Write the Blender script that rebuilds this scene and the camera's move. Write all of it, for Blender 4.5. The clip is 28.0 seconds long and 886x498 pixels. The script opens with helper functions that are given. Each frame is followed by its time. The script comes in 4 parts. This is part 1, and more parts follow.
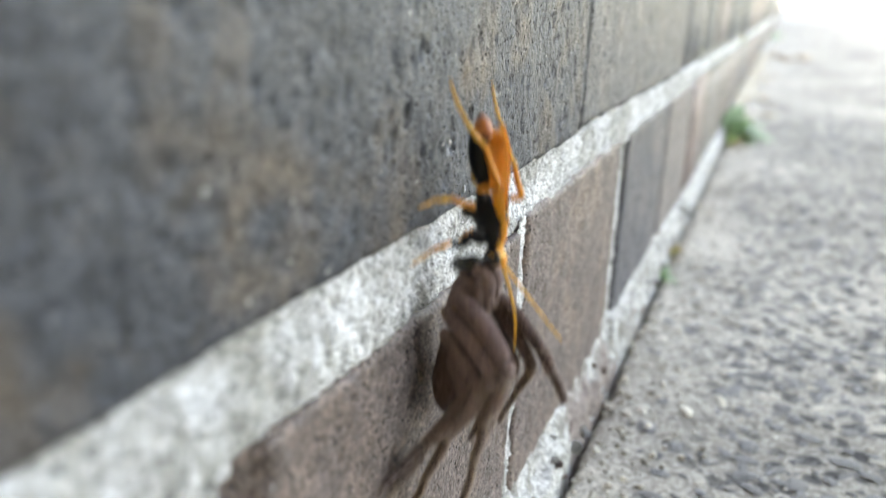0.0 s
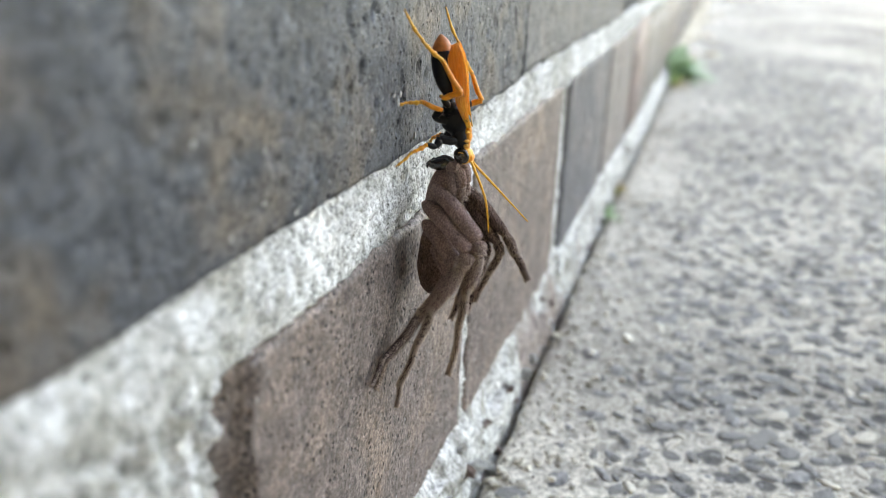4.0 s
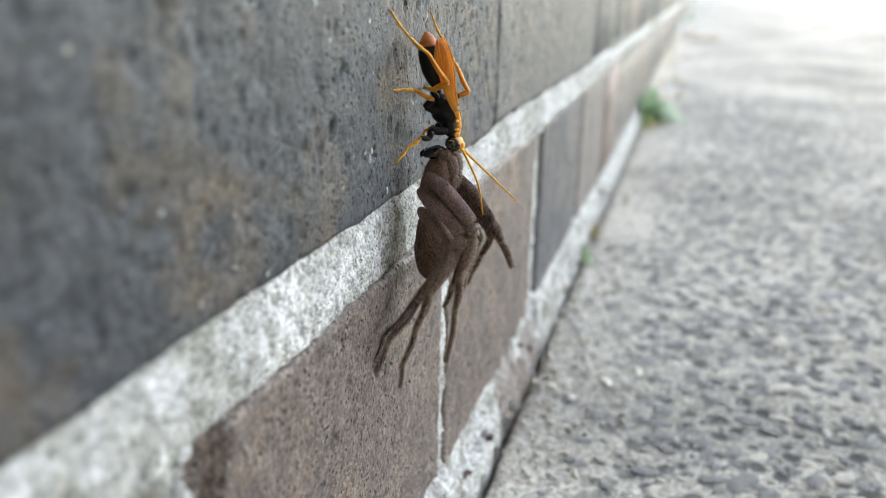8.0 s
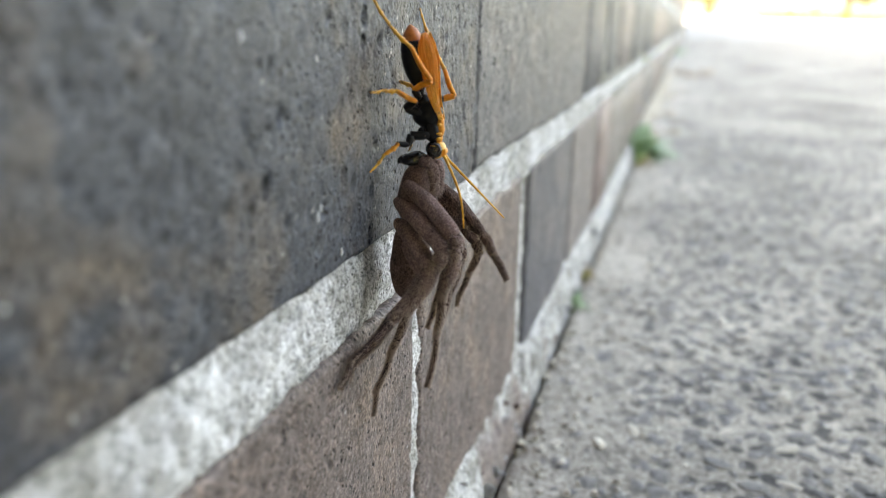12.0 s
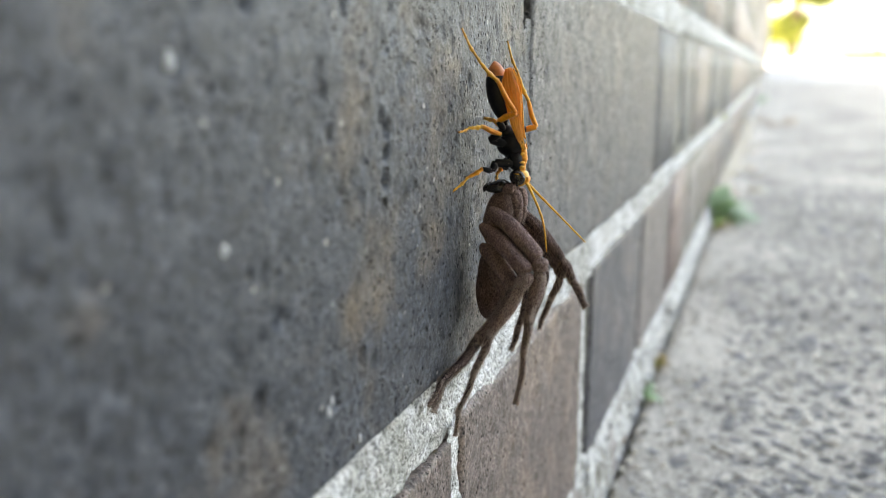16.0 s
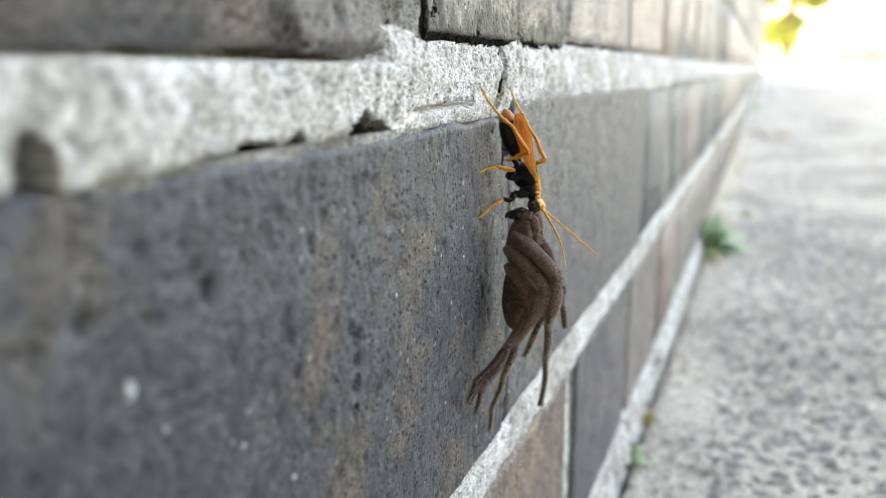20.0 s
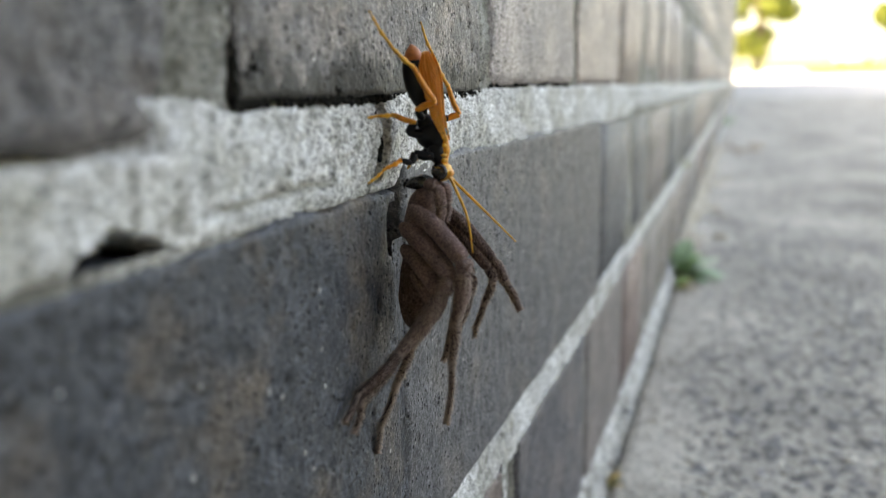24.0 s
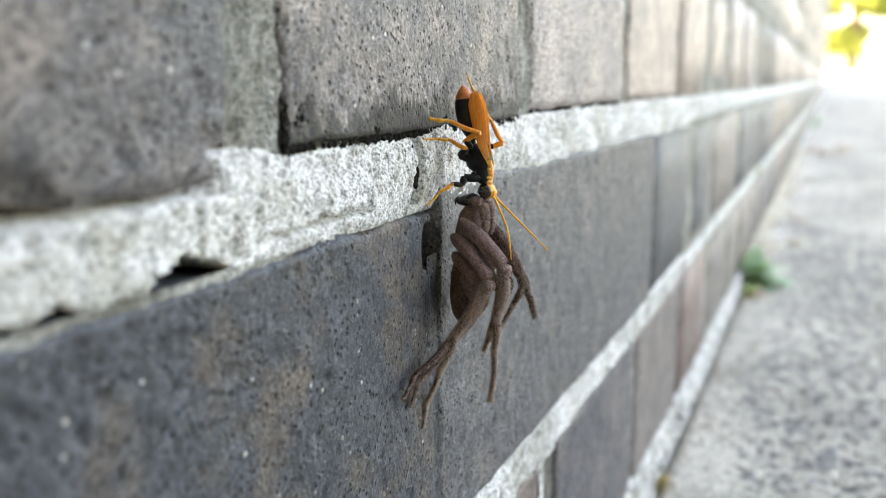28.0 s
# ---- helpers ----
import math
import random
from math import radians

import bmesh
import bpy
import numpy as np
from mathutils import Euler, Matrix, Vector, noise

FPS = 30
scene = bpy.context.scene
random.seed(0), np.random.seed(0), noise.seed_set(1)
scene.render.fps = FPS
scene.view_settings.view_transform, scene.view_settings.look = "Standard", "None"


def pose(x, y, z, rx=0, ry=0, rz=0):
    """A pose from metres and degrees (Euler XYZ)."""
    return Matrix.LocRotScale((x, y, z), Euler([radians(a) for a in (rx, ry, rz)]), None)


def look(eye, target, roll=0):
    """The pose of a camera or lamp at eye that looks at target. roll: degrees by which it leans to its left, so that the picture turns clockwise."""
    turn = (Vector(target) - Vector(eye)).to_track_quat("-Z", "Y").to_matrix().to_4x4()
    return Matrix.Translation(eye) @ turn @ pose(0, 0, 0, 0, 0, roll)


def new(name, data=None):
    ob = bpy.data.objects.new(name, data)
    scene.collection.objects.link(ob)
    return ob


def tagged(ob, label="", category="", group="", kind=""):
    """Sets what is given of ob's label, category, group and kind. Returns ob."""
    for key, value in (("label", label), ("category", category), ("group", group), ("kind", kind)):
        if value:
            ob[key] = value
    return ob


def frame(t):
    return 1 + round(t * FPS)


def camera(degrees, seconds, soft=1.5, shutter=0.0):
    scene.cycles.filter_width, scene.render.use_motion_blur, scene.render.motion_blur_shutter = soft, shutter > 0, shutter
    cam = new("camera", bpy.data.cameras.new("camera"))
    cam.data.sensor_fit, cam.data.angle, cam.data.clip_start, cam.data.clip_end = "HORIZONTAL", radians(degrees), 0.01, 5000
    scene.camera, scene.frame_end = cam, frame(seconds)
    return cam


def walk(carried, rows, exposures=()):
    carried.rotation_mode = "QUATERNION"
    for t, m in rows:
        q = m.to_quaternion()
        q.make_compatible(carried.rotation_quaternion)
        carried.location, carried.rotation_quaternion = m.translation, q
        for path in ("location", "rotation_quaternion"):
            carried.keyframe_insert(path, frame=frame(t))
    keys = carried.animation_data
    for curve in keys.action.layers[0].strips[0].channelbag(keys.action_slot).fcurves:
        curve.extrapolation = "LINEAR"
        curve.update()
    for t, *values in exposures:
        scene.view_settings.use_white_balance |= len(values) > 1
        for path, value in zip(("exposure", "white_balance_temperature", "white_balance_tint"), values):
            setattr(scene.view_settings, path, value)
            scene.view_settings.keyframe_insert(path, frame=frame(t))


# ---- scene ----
cam = camera(56.8, 28.0, soft=0.95, shutter=0.5)
PATH = [
    (0, (0.047, -0.226, 0.138), (-0.644, 1.554, -0.455), 2.5),
    (0.5, (0.047, -0.23, 0.137), (-0.586, 1.558, -0.496), 3.0),
    (1, (0.047, -0.229, 0.135), (-0.529, 1.551, -0.57), 2.2),
    (1.5, (0.049, -0.232, 0.137), (-0.529, 1.546, -0.574), 2.1),
    (2, (0.051, -0.234, 0.137), (-0.524, 1.543, -0.577), 1.9),
    (2.5, (0.051, -0.236, 0.138), (-0.52, 1.541, -0.582), 1.9),
    (3, (0.051, -0.237, 0.141), (-0.52, 1.54, -0.576), 1.9),
    (3.5, (0.052, -0.239, 0.141), (-0.52, 1.538, -0.577), 2.0),
    (5.5, (0.052, -0.24, 0.145), (-0.488, 1.567, -0.521), 1.6),
    (6, (0.052, -0.241, 0.145), (-0.486, 1.574, -0.499), 1.5),
    (6.5, (0.052, -0.24, 0.145), (-0.483, 1.581, -0.486), 1.4),
    (7, (0.052, -0.24, 0.144), (-0.48, 1.583, -0.48), 1.3),
    (7.5, (0.053, -0.241, 0.145), (-0.481, 1.584, -0.476), 1.3),
    (8, (0.053, -0.239, 0.144), (-0.479, 1.588, -0.473), 1.3),
    (8.5, (0.053, -0.24, 0.146), (-0.475, 1.593, -0.456), 1.2),
    (9, (0.053, -0.237, 0.145), (-0.469, 1.599, -0.452), 1.3),
    (9.5, (0.053, -0.235, 0.145), (-0.469, 1.604, -0.443), 1.1),
    (10, (0.052, -0.233, 0.144), (-0.465, 1.611, -0.432), 1.1),
    (10.5, (0.052, -0.229, 0.144), (-0.46, 1.621, -0.418), 1.2),
    (11, (0.052, -0.227, 0.144), (-0.461, 1.625, -0.411), 1.0),
    (11.5, (0.052, -0.223, 0.144), (-0.469, 1.629, -0.402), 1.2),
    (13.5, (0.05, -0.202, 0.141), (-0.54, 1.638, -0.375), 0.8),
    (14, (0.051, -0.202, 0.143), (-0.612, 1.621, -0.344), 0.4),
    (14.5, (0.053, -0.201, 0.15), (-0.657, 1.617, -0.286), -0.2),
    (15, (0.053, -0.199, 0.155), (-0.664, 1.617, -0.278), -0.1),
    (15.5, (0.053, -0.199, 0.157), (-0.667, 1.617, -0.271), -0.2),
    (16, (0.053, -0.197, 0.16), (-0.661, 1.621, -0.27), -0.1),
    (16.5, (0.054, -0.197, 0.163), (-0.654, 1.624, -0.265), -0.2),
    (17, (0.054, -0.197, 0.165), (-0.656, 1.623, -0.263), -0.2),
    (17.5, (0.054, -0.194, 0.173), (-0.651, 1.626, -0.259), -0.1),
    (18, (0.056, -0.197, 0.177), (-0.651, 1.624, -0.255), -0.1),
    (18.5, (0.055, -0.198, 0.178), (-0.655, 1.621, -0.253), -0.2),
    (19, (0.055, -0.198, 0.178), (-0.657, 1.62, -0.255), -0.1),
    (19.5, (0.055, -0.197, 0.183), (-0.654, 1.623, -0.247), -0.0),
    (20, (0.055, -0.191, 0.191), (-0.651, 1.631, -0.237), -0.1),
    (20.5, (0.058, -0.179, 0.189), (-0.63, 1.648, -0.243), -0.2),
    (21, (0.056, -0.169, 0.183), (-0.629, 1.659, -0.252), -0.5),
    (21.5, (0.056, -0.158, 0.186), (-0.628, 1.671, -0.247), -0.6),
    (22, (0.056, -0.151, 0.188), (-0.617, 1.684, -0.236), -0.8),
    (22.5, (0.056, -0.145, 0.192), (-0.619, 1.692, -0.219), -1.0),
    (24.5, (0.058, -0.144, 0.199), (-0.599, 1.705, -0.188), -0.9),
    (25, (0.058, -0.147, 0.199), (-0.599, 1.702, -0.185), -1.0),
    (25.5, (0.058, -0.147, 0.198), (-0.597, 1.704, -0.184), -1.0),
    (26, (0.058, -0.145, 0.204), (-0.589, 1.71, -0.17), -0.8),
    (26.5, (0.062, -0.147, 0.205), (-0.605, 1.702, -0.163), -0.9),
    (27, (0.065, -0.151, 0.207), (-0.692, 1.66, -0.177), -1.0),
    (27.5, (0.067, -0.157, 0.206), (-0.713, 1.645, -0.178), -1.1),
    (28, (0.073, -0.158, 0.206), (-0.759, 1.618, -0.187), -0.8),
]
walk(cam, [(t, look(eye, target, roll)) for t, eye, target, roll in PATH],
     exposures=[(0, 3.92, 10000, 12), (3, 4.02, 10000, 12), (6, 3.84, 10000, 12), (9, 3.84, 10000, 12), (11.5, 3.67, 10000, 12), (14, 3.84, 10000, 12), (17, 3.64, 10000, 12), (19, 3.97, 10000, 12), (20, 3.77, 10000, 12), (22, 3.46, 9900, 12), (24.5, 2.98, 9700, 12), (26, 2.93, 9700, 12), (27, 3.10, 9600, 12), (28, 3.78, 9700, 12)])
cam.data.dof.use_dof = True
cam.data.dof.focus_distance = 0.162
cam.data.dof.aperture_fstop = 13.5

# ---- world and sun: the wall stands in its own shade, the far lawn in the sun ----
SUN_FROM = Vector((-0.62, -0.10, 0.78)).normalized()
world = bpy.data.worlds.new("world")
scene.world = world
world.use_nodes = True
wn = world.node_tree
sky = wn.nodes.new("ShaderNodeTexSky")
sky.sky_type = "NISHITA"
sky.sun_disc = False
sky.sun_elevation = math.asin(SUN_FROM.z)
sky.sun_rotation = math.atan2(SUN_FROM.x, SUN_FROM.y)
sky.air_density, sky.dust_density, sky.ozone_density = 1.0, 3.0, 0.8
wn.nodes["Background"].inputs[1].default_value = 0.15
wn.links.new(sky.outputs[0], wn.nodes["Background"].inputs[0])
sun_data = bpy.data.lights.new("sun", "SUN")
sun_data.energy, sun_data.angle, sun_data.color = 4.0, radians(0.5), (1.0, 0.95, 0.86)
sun = new("sun", sun_data)
sun.matrix_world = look((0, 0, 6), Vector((0, 0, 6)) - SUN_FROM)


# ---- materials ----
def mat(name, rough=0.8, spec=0.3):
    m = bpy.data.materials.new(name)
    m.use_nodes = True
    b = m.node_tree.nodes["Principled BSDF"]
    b.inputs["Roughness"].default_value = rough
    b.inputs["Specular IOR Level"].default_value = spec
    return m, m.node_tree, b


def node(nt, kind, **inputs):
    n = nt.nodes.new(kind)
    for key, value in inputs.items():
        n.inputs[key.replace("_", " ")].default_value = value
    return n


def coords(nt, stretch=(1, 1, 1)):
    c = nt.nodes.new("ShaderNodeTexCoord")
    m = node(nt, "ShaderNodeMapping", Scale=stretch)
    nt.links.new(c.outputs["Object"], m.inputs[0])
    return m.outputs[0]


def grain(nt, vec, scale, detail=4.0, rough=0.6):
    n = node(nt, "ShaderNodeTexNoise", Scale=scale, Detail=detail, Roughness=rough)
    nt.links.new(vec, n.inputs["Vector"])
    return n.outputs["Fac"]


def cells(nt, vec, scale, feature="F1"):
    n = node(nt, "ShaderNodeTexVoronoi", Scale=scale)
    n.feature = feature
    nt.links.new(vec, n.inputs["Vector"])
    return n.outputs["Distance"]


def ramp(nt, fac, *stops):
    n = nt.nodes.new("ShaderNodeValToRGB")
    el = n.color_ramp.elements
    while len(el) < len(stops):
        el.new(0.5)
    for e, (p, c) in zip(el, stops):
        e.position = p
        e.color = (*c, 1) if len(c) == 3 else c
    nt.links.new(fac, n.inputs[0])
    return n.outputs[0]


def grey(nt, fac, lo, hi):
    return ramp(nt, fac, (lo, (0, 0, 0)), (hi, (1, 1, 1)))


def mix(nt, fac, a, b, blend="MIX"):
    n = nt.nodes.new("ShaderNodeMix")
    n.data_type, n.blend_type = "RGBA", blend
    for sock, v in ((n.inputs[0], fac), (n.inputs[6], a), (n.inputs[7], b)):
        if isinstance(v, bpy.types.NodeSocket):
            nt.links.new(v, sock)
        elif isinstance(v, tuple):
            sock.default_value = (*v, 1)
        else:
            sock.default_value = v
    return n.outputs[2]


def bump(nt, bsdf, height, strength, distance):
    n = node(nt, "ShaderNodeBump", Strength=strength, Distance=distance)
    nt.links.new(height, n.inputs["Height"])
    nt.links.new(n.outputs[0], bsdf.inputs["Normal"])


def colour(nt, bsdf, c):
    if isinstance(c, tuple):
        bsdf.inputs["Base Color"].default_value = (*c, 1)
    else:
        nt.links.new(c, bsdf.inputs["Base Color"])


def brick_material(name, dark, mid, warm, warmth, speck, grime=False):
    """Fired brick: blue-grey skin, brown mottling, black pits, pale salt specks, painted glints."""
    m, nt, b = mat(name, 0.55, 0.42)
    v = coords(nt)
    info = nt.nodes.new("ShaderNodeObjectInfo")
    off = nt.nodes.new("ShaderNodeVectorMath")
    off.operation = "MULTIPLY_ADD"
    nt.links.new(info.outputs["Random"], off.inputs[0])
    off.inputs[1].default_value = (7.3, 3.1, 5.7)
    nt.links.new(v, off.inputs[2])
    p = off.outputs[0]
    base = mix(nt, grey(nt, grain(nt, p, 210, 6, 0.7), 0.38, 0.62), dark, mid)
    blotch = grey(nt, grain(nt, p, 48, 5, 0.62), warmth - 0.02, warmth + 0.17)
    c = mix(nt, blotch, base, warm)
    fine = grain(nt, p, 1100, 3, 0.75)
    c = mix(nt, 1.0, c, ramp(nt, fine, (0.34, (0.36, 0.36, 0.37)), (0.50, (0.94, 0.94, 0.94)), (0.68, (2.0, 2.0, 2.05))), "MULTIPLY")
    pit = cells(nt, p, 640)
    pitmask = grey(nt, grain(nt, p, 210, 2), 0.40, 0.52)
    hole = mix(nt, pitmask, (1.0, 1.0, 1.0), ramp(nt, pit, (0.17, (0.07, 0.07, 0.07)), (0.29, (1, 1, 1))))
    big = mix(nt, grey(nt, grain(nt, p, 120, 2), 0.52, 0.60), (1.0, 1.0, 1.0), ramp(nt, cells(nt, p, 190), (0.10, (0.30, 0.30, 0.30)), (0.24, (1, 1, 1))))
    hole = mix(nt, 1.0, hole, big, "MULTIPLY")
    c = mix(nt, 1.0, c, hole, "MULTIPLY")
    salt = cells(nt, p, 260)
    saltmask = grey(nt, grain(nt, p, 90, 2), 0.53, 0.57)
    spot = mix(nt, saltmask, (0.0, 0.0, 0.0), ramp(nt, salt, (0.06, (1, 1, 1)), (0.14, (0, 0, 0))))
    c = mix(nt, spot, c, (speck, speck, speck * 1.02))
    # sparkle of the grains, painted into the colour as tiny bright dots
    glint = mix(nt, grey(nt, grain(nt, p, 330, 2), 0.46, 0.56), (0.0, 0.0, 0.0), ramp(nt, cells(nt, p, 1250), (0.09, (0.9, 0.9, 0.9)), (0.17, (0, 0, 0))))
    c = mix(nt, glint, c, (speck * 0.9, speck * 0.92, speck * 0.97))
    if grime:
        # a black crust of moss and soot that creeps up from the bed joint
        sep = nt.nodes.new("ShaderNodeSeparateXYZ")
        nt.links.new(v, sep.inputs[0])
        add = nt.nodes.new("ShaderNodeMath")
        add.operation = "MULTIPLY_ADD"
        nt.links.new(grain(nt, coords(nt, (1, 1, 0.4)), 120, 8, 0.72), add.inputs[0])
        add.inputs[1].default_value = -0.034
        nt.links.new(sep.outputs[2], add.inputs[2])
        crust = nt.nodes.new("ShaderNodeMapRange")
        crust.inputs[1].default_value, crust.inputs[2].default_value = -0.0508, -0.0488
        nt.links.new(add.outputs[0], crust.inputs[0])
        c = mix(nt, crust.outputs[0], mix(nt, grey(nt, fine, 0.35, 0.7), (0.006, 0.006, 0.007), (0.035, 0.034, 0.033)), c)
    tint = mix(nt, info.outputs["Random"], (0.86, 0.86, 0.9), (1.12, 1.06, 1.0))
    c = mix(nt, 1.0, c, tint, "MULTIPLY")
    colour(nt, b, c)
    rough = mix(nt, grain(nt, p, 300, 4), (0.38, 0.38, 0.38), (0.70, 0.70, 0.70))
    nt.links.new(rough, b.inputs["Roughness"])
    h = mix(nt, 0.6, fine, hole)
    h = mix(nt, 0.3, h, grain(nt, p, 350, 4))
    bump(nt, b, h, 1.0, 0.0011)
    return m


BRICK_DARK = brick_material("blue_grey_brick", (0.0235, 0.029, 0.0395), (0.061, 0.071, 0.091), (0.110, 0.088, 0.071), 0.545, 0.4)
# slate grey: partly the brick's own tone, partly grazing sheen and haze painted in
BRICK_GREY = brick_material("slate_grey_brick", (0.047, 0.052, 0.062), (0.106, 0.112, 0.127), (0.130, 0.124, 0.124), 0.53, 0.4)
BRICK_BROWN = brick_material("brown_brick", (0.104, 0.081, 0.074), (0.190, 0.153, 0.140), (0.238, 0.180, 0.147), 0.51, 0.4)
BRICK_PLUM = brick_material("plum_brown_brick", (0.10, 0.089, 0.088), (0.188, 0.168, 0.163), (0.225, 0.19, 0.178), 0.48, 0.4)
BRICK_RED = brick_material("dull_red_brick", (0.115, 0.080, 0.074), (0.215, 0.155, 0.145), (0.24, 0.175, 0.155), 0.48, 0.4)
BRICK_PALE = brick_material("pale_pink_brick", (0.19, 0.168, 0.164), (0.34, 0.300, 0.286), (0.39, 0.332, 0.308), 0.44, 0.6)
BRICK_MAUVE = brick_material("mauve_brick", (0.055, 0.056, 0.065), (0.118, 0.117, 0.127), (0.168, 0.148, 0.141), 0.49, 0.5)
BRICK_GRIMY = brick_material("grime_edged_brick", (0.062, 0.061, 0.069), (0.155, 0.146, 0.150), (0.235, 0.203, 0.186), 0.48, 0.5, grime=True)


def mortar_material(name, tone, low=0.72):
    m, nt, b = mat(name, 0.95, 0.15)
    v = coords(nt)
    sand = grain(nt, v, 1500, 3, 0.62)
    lump = grain(nt, v, 120, 5, 0.6)
    c = ramp(nt, sand, (0.35, (0.30, 0.30, 0.30)), (0.45, (0.66, 0.66, 0.658)), (0.54, (0.93, 0.935, 0.94)))
    clod = grain(nt, v, 430, 5, 0.68)
    c = mix(nt, 1.0, c, ramp(nt, clod, (0.36, (0.50, 0.495, 0.48)), (0.46, (0.88, 0.88, 0.87)), (0.60, (1.10, 1.10, 1.11))), "MULTIPLY")
    c = mix(nt, grey(nt, lump, 0.34, 0.52), mix(nt, 1.0, c, (0.82, 0.815, 0.80), "MULTIPLY"), c)
    dots = mix(nt, grey(nt, grain(nt, v, 300, 2), 0.5, 0.62), (1.0, 1.0, 1.0), ramp(nt, cells(nt, v, 1150), (0.18, (0.22, 0.22, 0.21)), (0.38, (1, 1, 1))))
    c = mix(nt, 1.0, c, dots, "MULTIPLY")
    patch = grain(nt, v, 48, 4, 0.6)
    c = mix(nt, 1.0, c, ramp(nt, patch, (0.42, (low, low * 0.985, low * 0.93)), (0.51, (low * 0.4 + 0.56,) * 3), (0.60, (1.03, 1.03, 1.03))), "MULTIPLY")
    c = mix(nt, 1.0, c, tone, "MULTIPLY")
    colour(nt, b, c)
    bump(nt, b, mix(nt, 0.4, mix(nt, 0.5, sand, clod), lump), 1.0, 0.0022)
    return m


MORTAR = mortar_material("lime_mortar", (0.94, 0.94, 0.945), 0.65)
MORTAR_BED = mortar_material("weathered_mortar", (1.0, 1.0, 1.0), 0.73)
MORTAR_OLD = mortar_material("grimy_mortar", (0.30, 0.29, 0.27))
MORTAR_GREY = mortar_material("grey_mortar", (0.46, 0.45, 0.42), 0.6)
MORTAR_DARK = mortar_material("dark_mortar", (0.17, 0.17, 0.175))


def footing_material():
    m, nt, b = mat("chipped_footing", 0.9, 0.2)
    v = coords(nt)
    along = grain(nt, coords(nt, (0.15, 0.7, 0.15)), 26, 2.5, 0.5)
    pale = ramp(nt, grain(nt, v, 700, 4, 0.7), (0.34, (0.22, 0.22, 0.212)), (0.62, (0.72, 0.72, 0.71)))
    pale = mix(nt, 1.0, pale, ramp(nt, grain(nt, v, 110, 4, 0.65), (0.40, (0.48, 0.46, 0.43)), (0.56, (1, 1, 1))), "MULTIPLY")
    brown = ramp(nt, grain(nt, v, 500, 4, 0.7), (0.3, (0.13, 0.105, 0.097)), (0.7, (0.36, 0.305, 0.283)))
    sep = nt.nodes.new("ShaderNodeSeparateXYZ")
    nt.links.new(v, sep.inputs[0])
    add = nt.nodes.new("ShaderNodeMath")
    add.operation = "MULTIPLY_ADD"
    nt.links.new(along, add.inputs[0])
    add.inputs[1].default_value = -0.050
    off = nt.nodes.new("ShaderNodeMath")
    off.operation = "SUBTRACT"
    nt.links.new(sep.outputs[1], off.inputs[0])
    off.inputs[1].default_value = 0.05
    far = nt.nodes.new("ShaderNodeMath")
    far.operation = "ABSOLUTE"
    nt.links.new(off.outputs[0], far.inputs[0])
    reach = nt.nodes.new("ShaderNodeMath")
    reach.operation = "MULTIPLY_ADD"
    nt.links.new(far.outputs[0], reach.inputs[0])
    reach.inputs[1].default_value = -0.09
    nt.links.new(sep.outputs[0], reach.inputs[2])
    nt.links.new(reach.outputs[0], add.inputs[2])
    edge = nt.nodes.new("ShaderNodeMapRange")
    edge.inputs[1].default_value, edge.inputs[2].default_value = -0.0260, -0.0220
    nt.links.new(add.outputs[0], edge.inputs[0])
    colour(nt, b, mix(nt, edge.outputs[0], pale, brown))
    bump(nt, b, grain(nt, v, 500, 5, 0.7), 1.0, 0.001)
    return m


FOOTING = footing_material()


def path_material():
    m, nt, b = mat("exposed_aggregate", 0.9, 0.08)
    v = coords(nt)
    c = ramp(nt, grain(nt, v, 460, 7, 0.8), (0.36, (0.195, 0.181, 0.157)), (0.49, (0.515, 0.485, 0.422)), (0.60, (0.86, 0.818, 0.73)))
    stone = cells(nt, v, 120)
    # a dusty band of cement runs along the wall, with fewer stones in it
    sep = nt.nodes.new("ShaderNodeSeparateXYZ")
    nt.links.new(v, sep.inputs[0])
    band = nt.nodes.new("ShaderNodeMath")
    band.operation = "MULTIPLY_ADD"
    nt.links.new(grain(nt, v, 55, 3), band.inputs[0])
    band.inputs[1].default_value = 0.05
    nt.links.new(sep.outputs[0], band.inputs[2])
    dust = nt.nodes.new("ShaderNodeMapRange")
    dust.inputs[1].default_value, dust.inputs[2].default_value = 0.040, 0.085
    nt.links.new(band.outputs[0], dust.inputs[0])
    seen = mix(nt, dust.outputs[0], (0.0, 0.0, 0.0), ramp(nt, stone, (0.30, (0.85, 0.85, 0.85)), (0.44, (0, 0, 0))))
    c = mix(nt, seen, c, (0.098, 0.101, 0.104))
    wide = grain(nt, v, 5, 4)
    c = mix(nt, grey(nt, wide, 0.35, 0.65), mix(nt, 1.0, c, (0.54, 0.54, 0.55), "MULTIPLY"), c)
    colour(nt, b, c)
    bump(nt, b, mix(nt, 0.5, grain(nt, v, 700, 4, 0.7), stone), 0.8, 0.0015)
    return m


PATH_MAT = path_material()


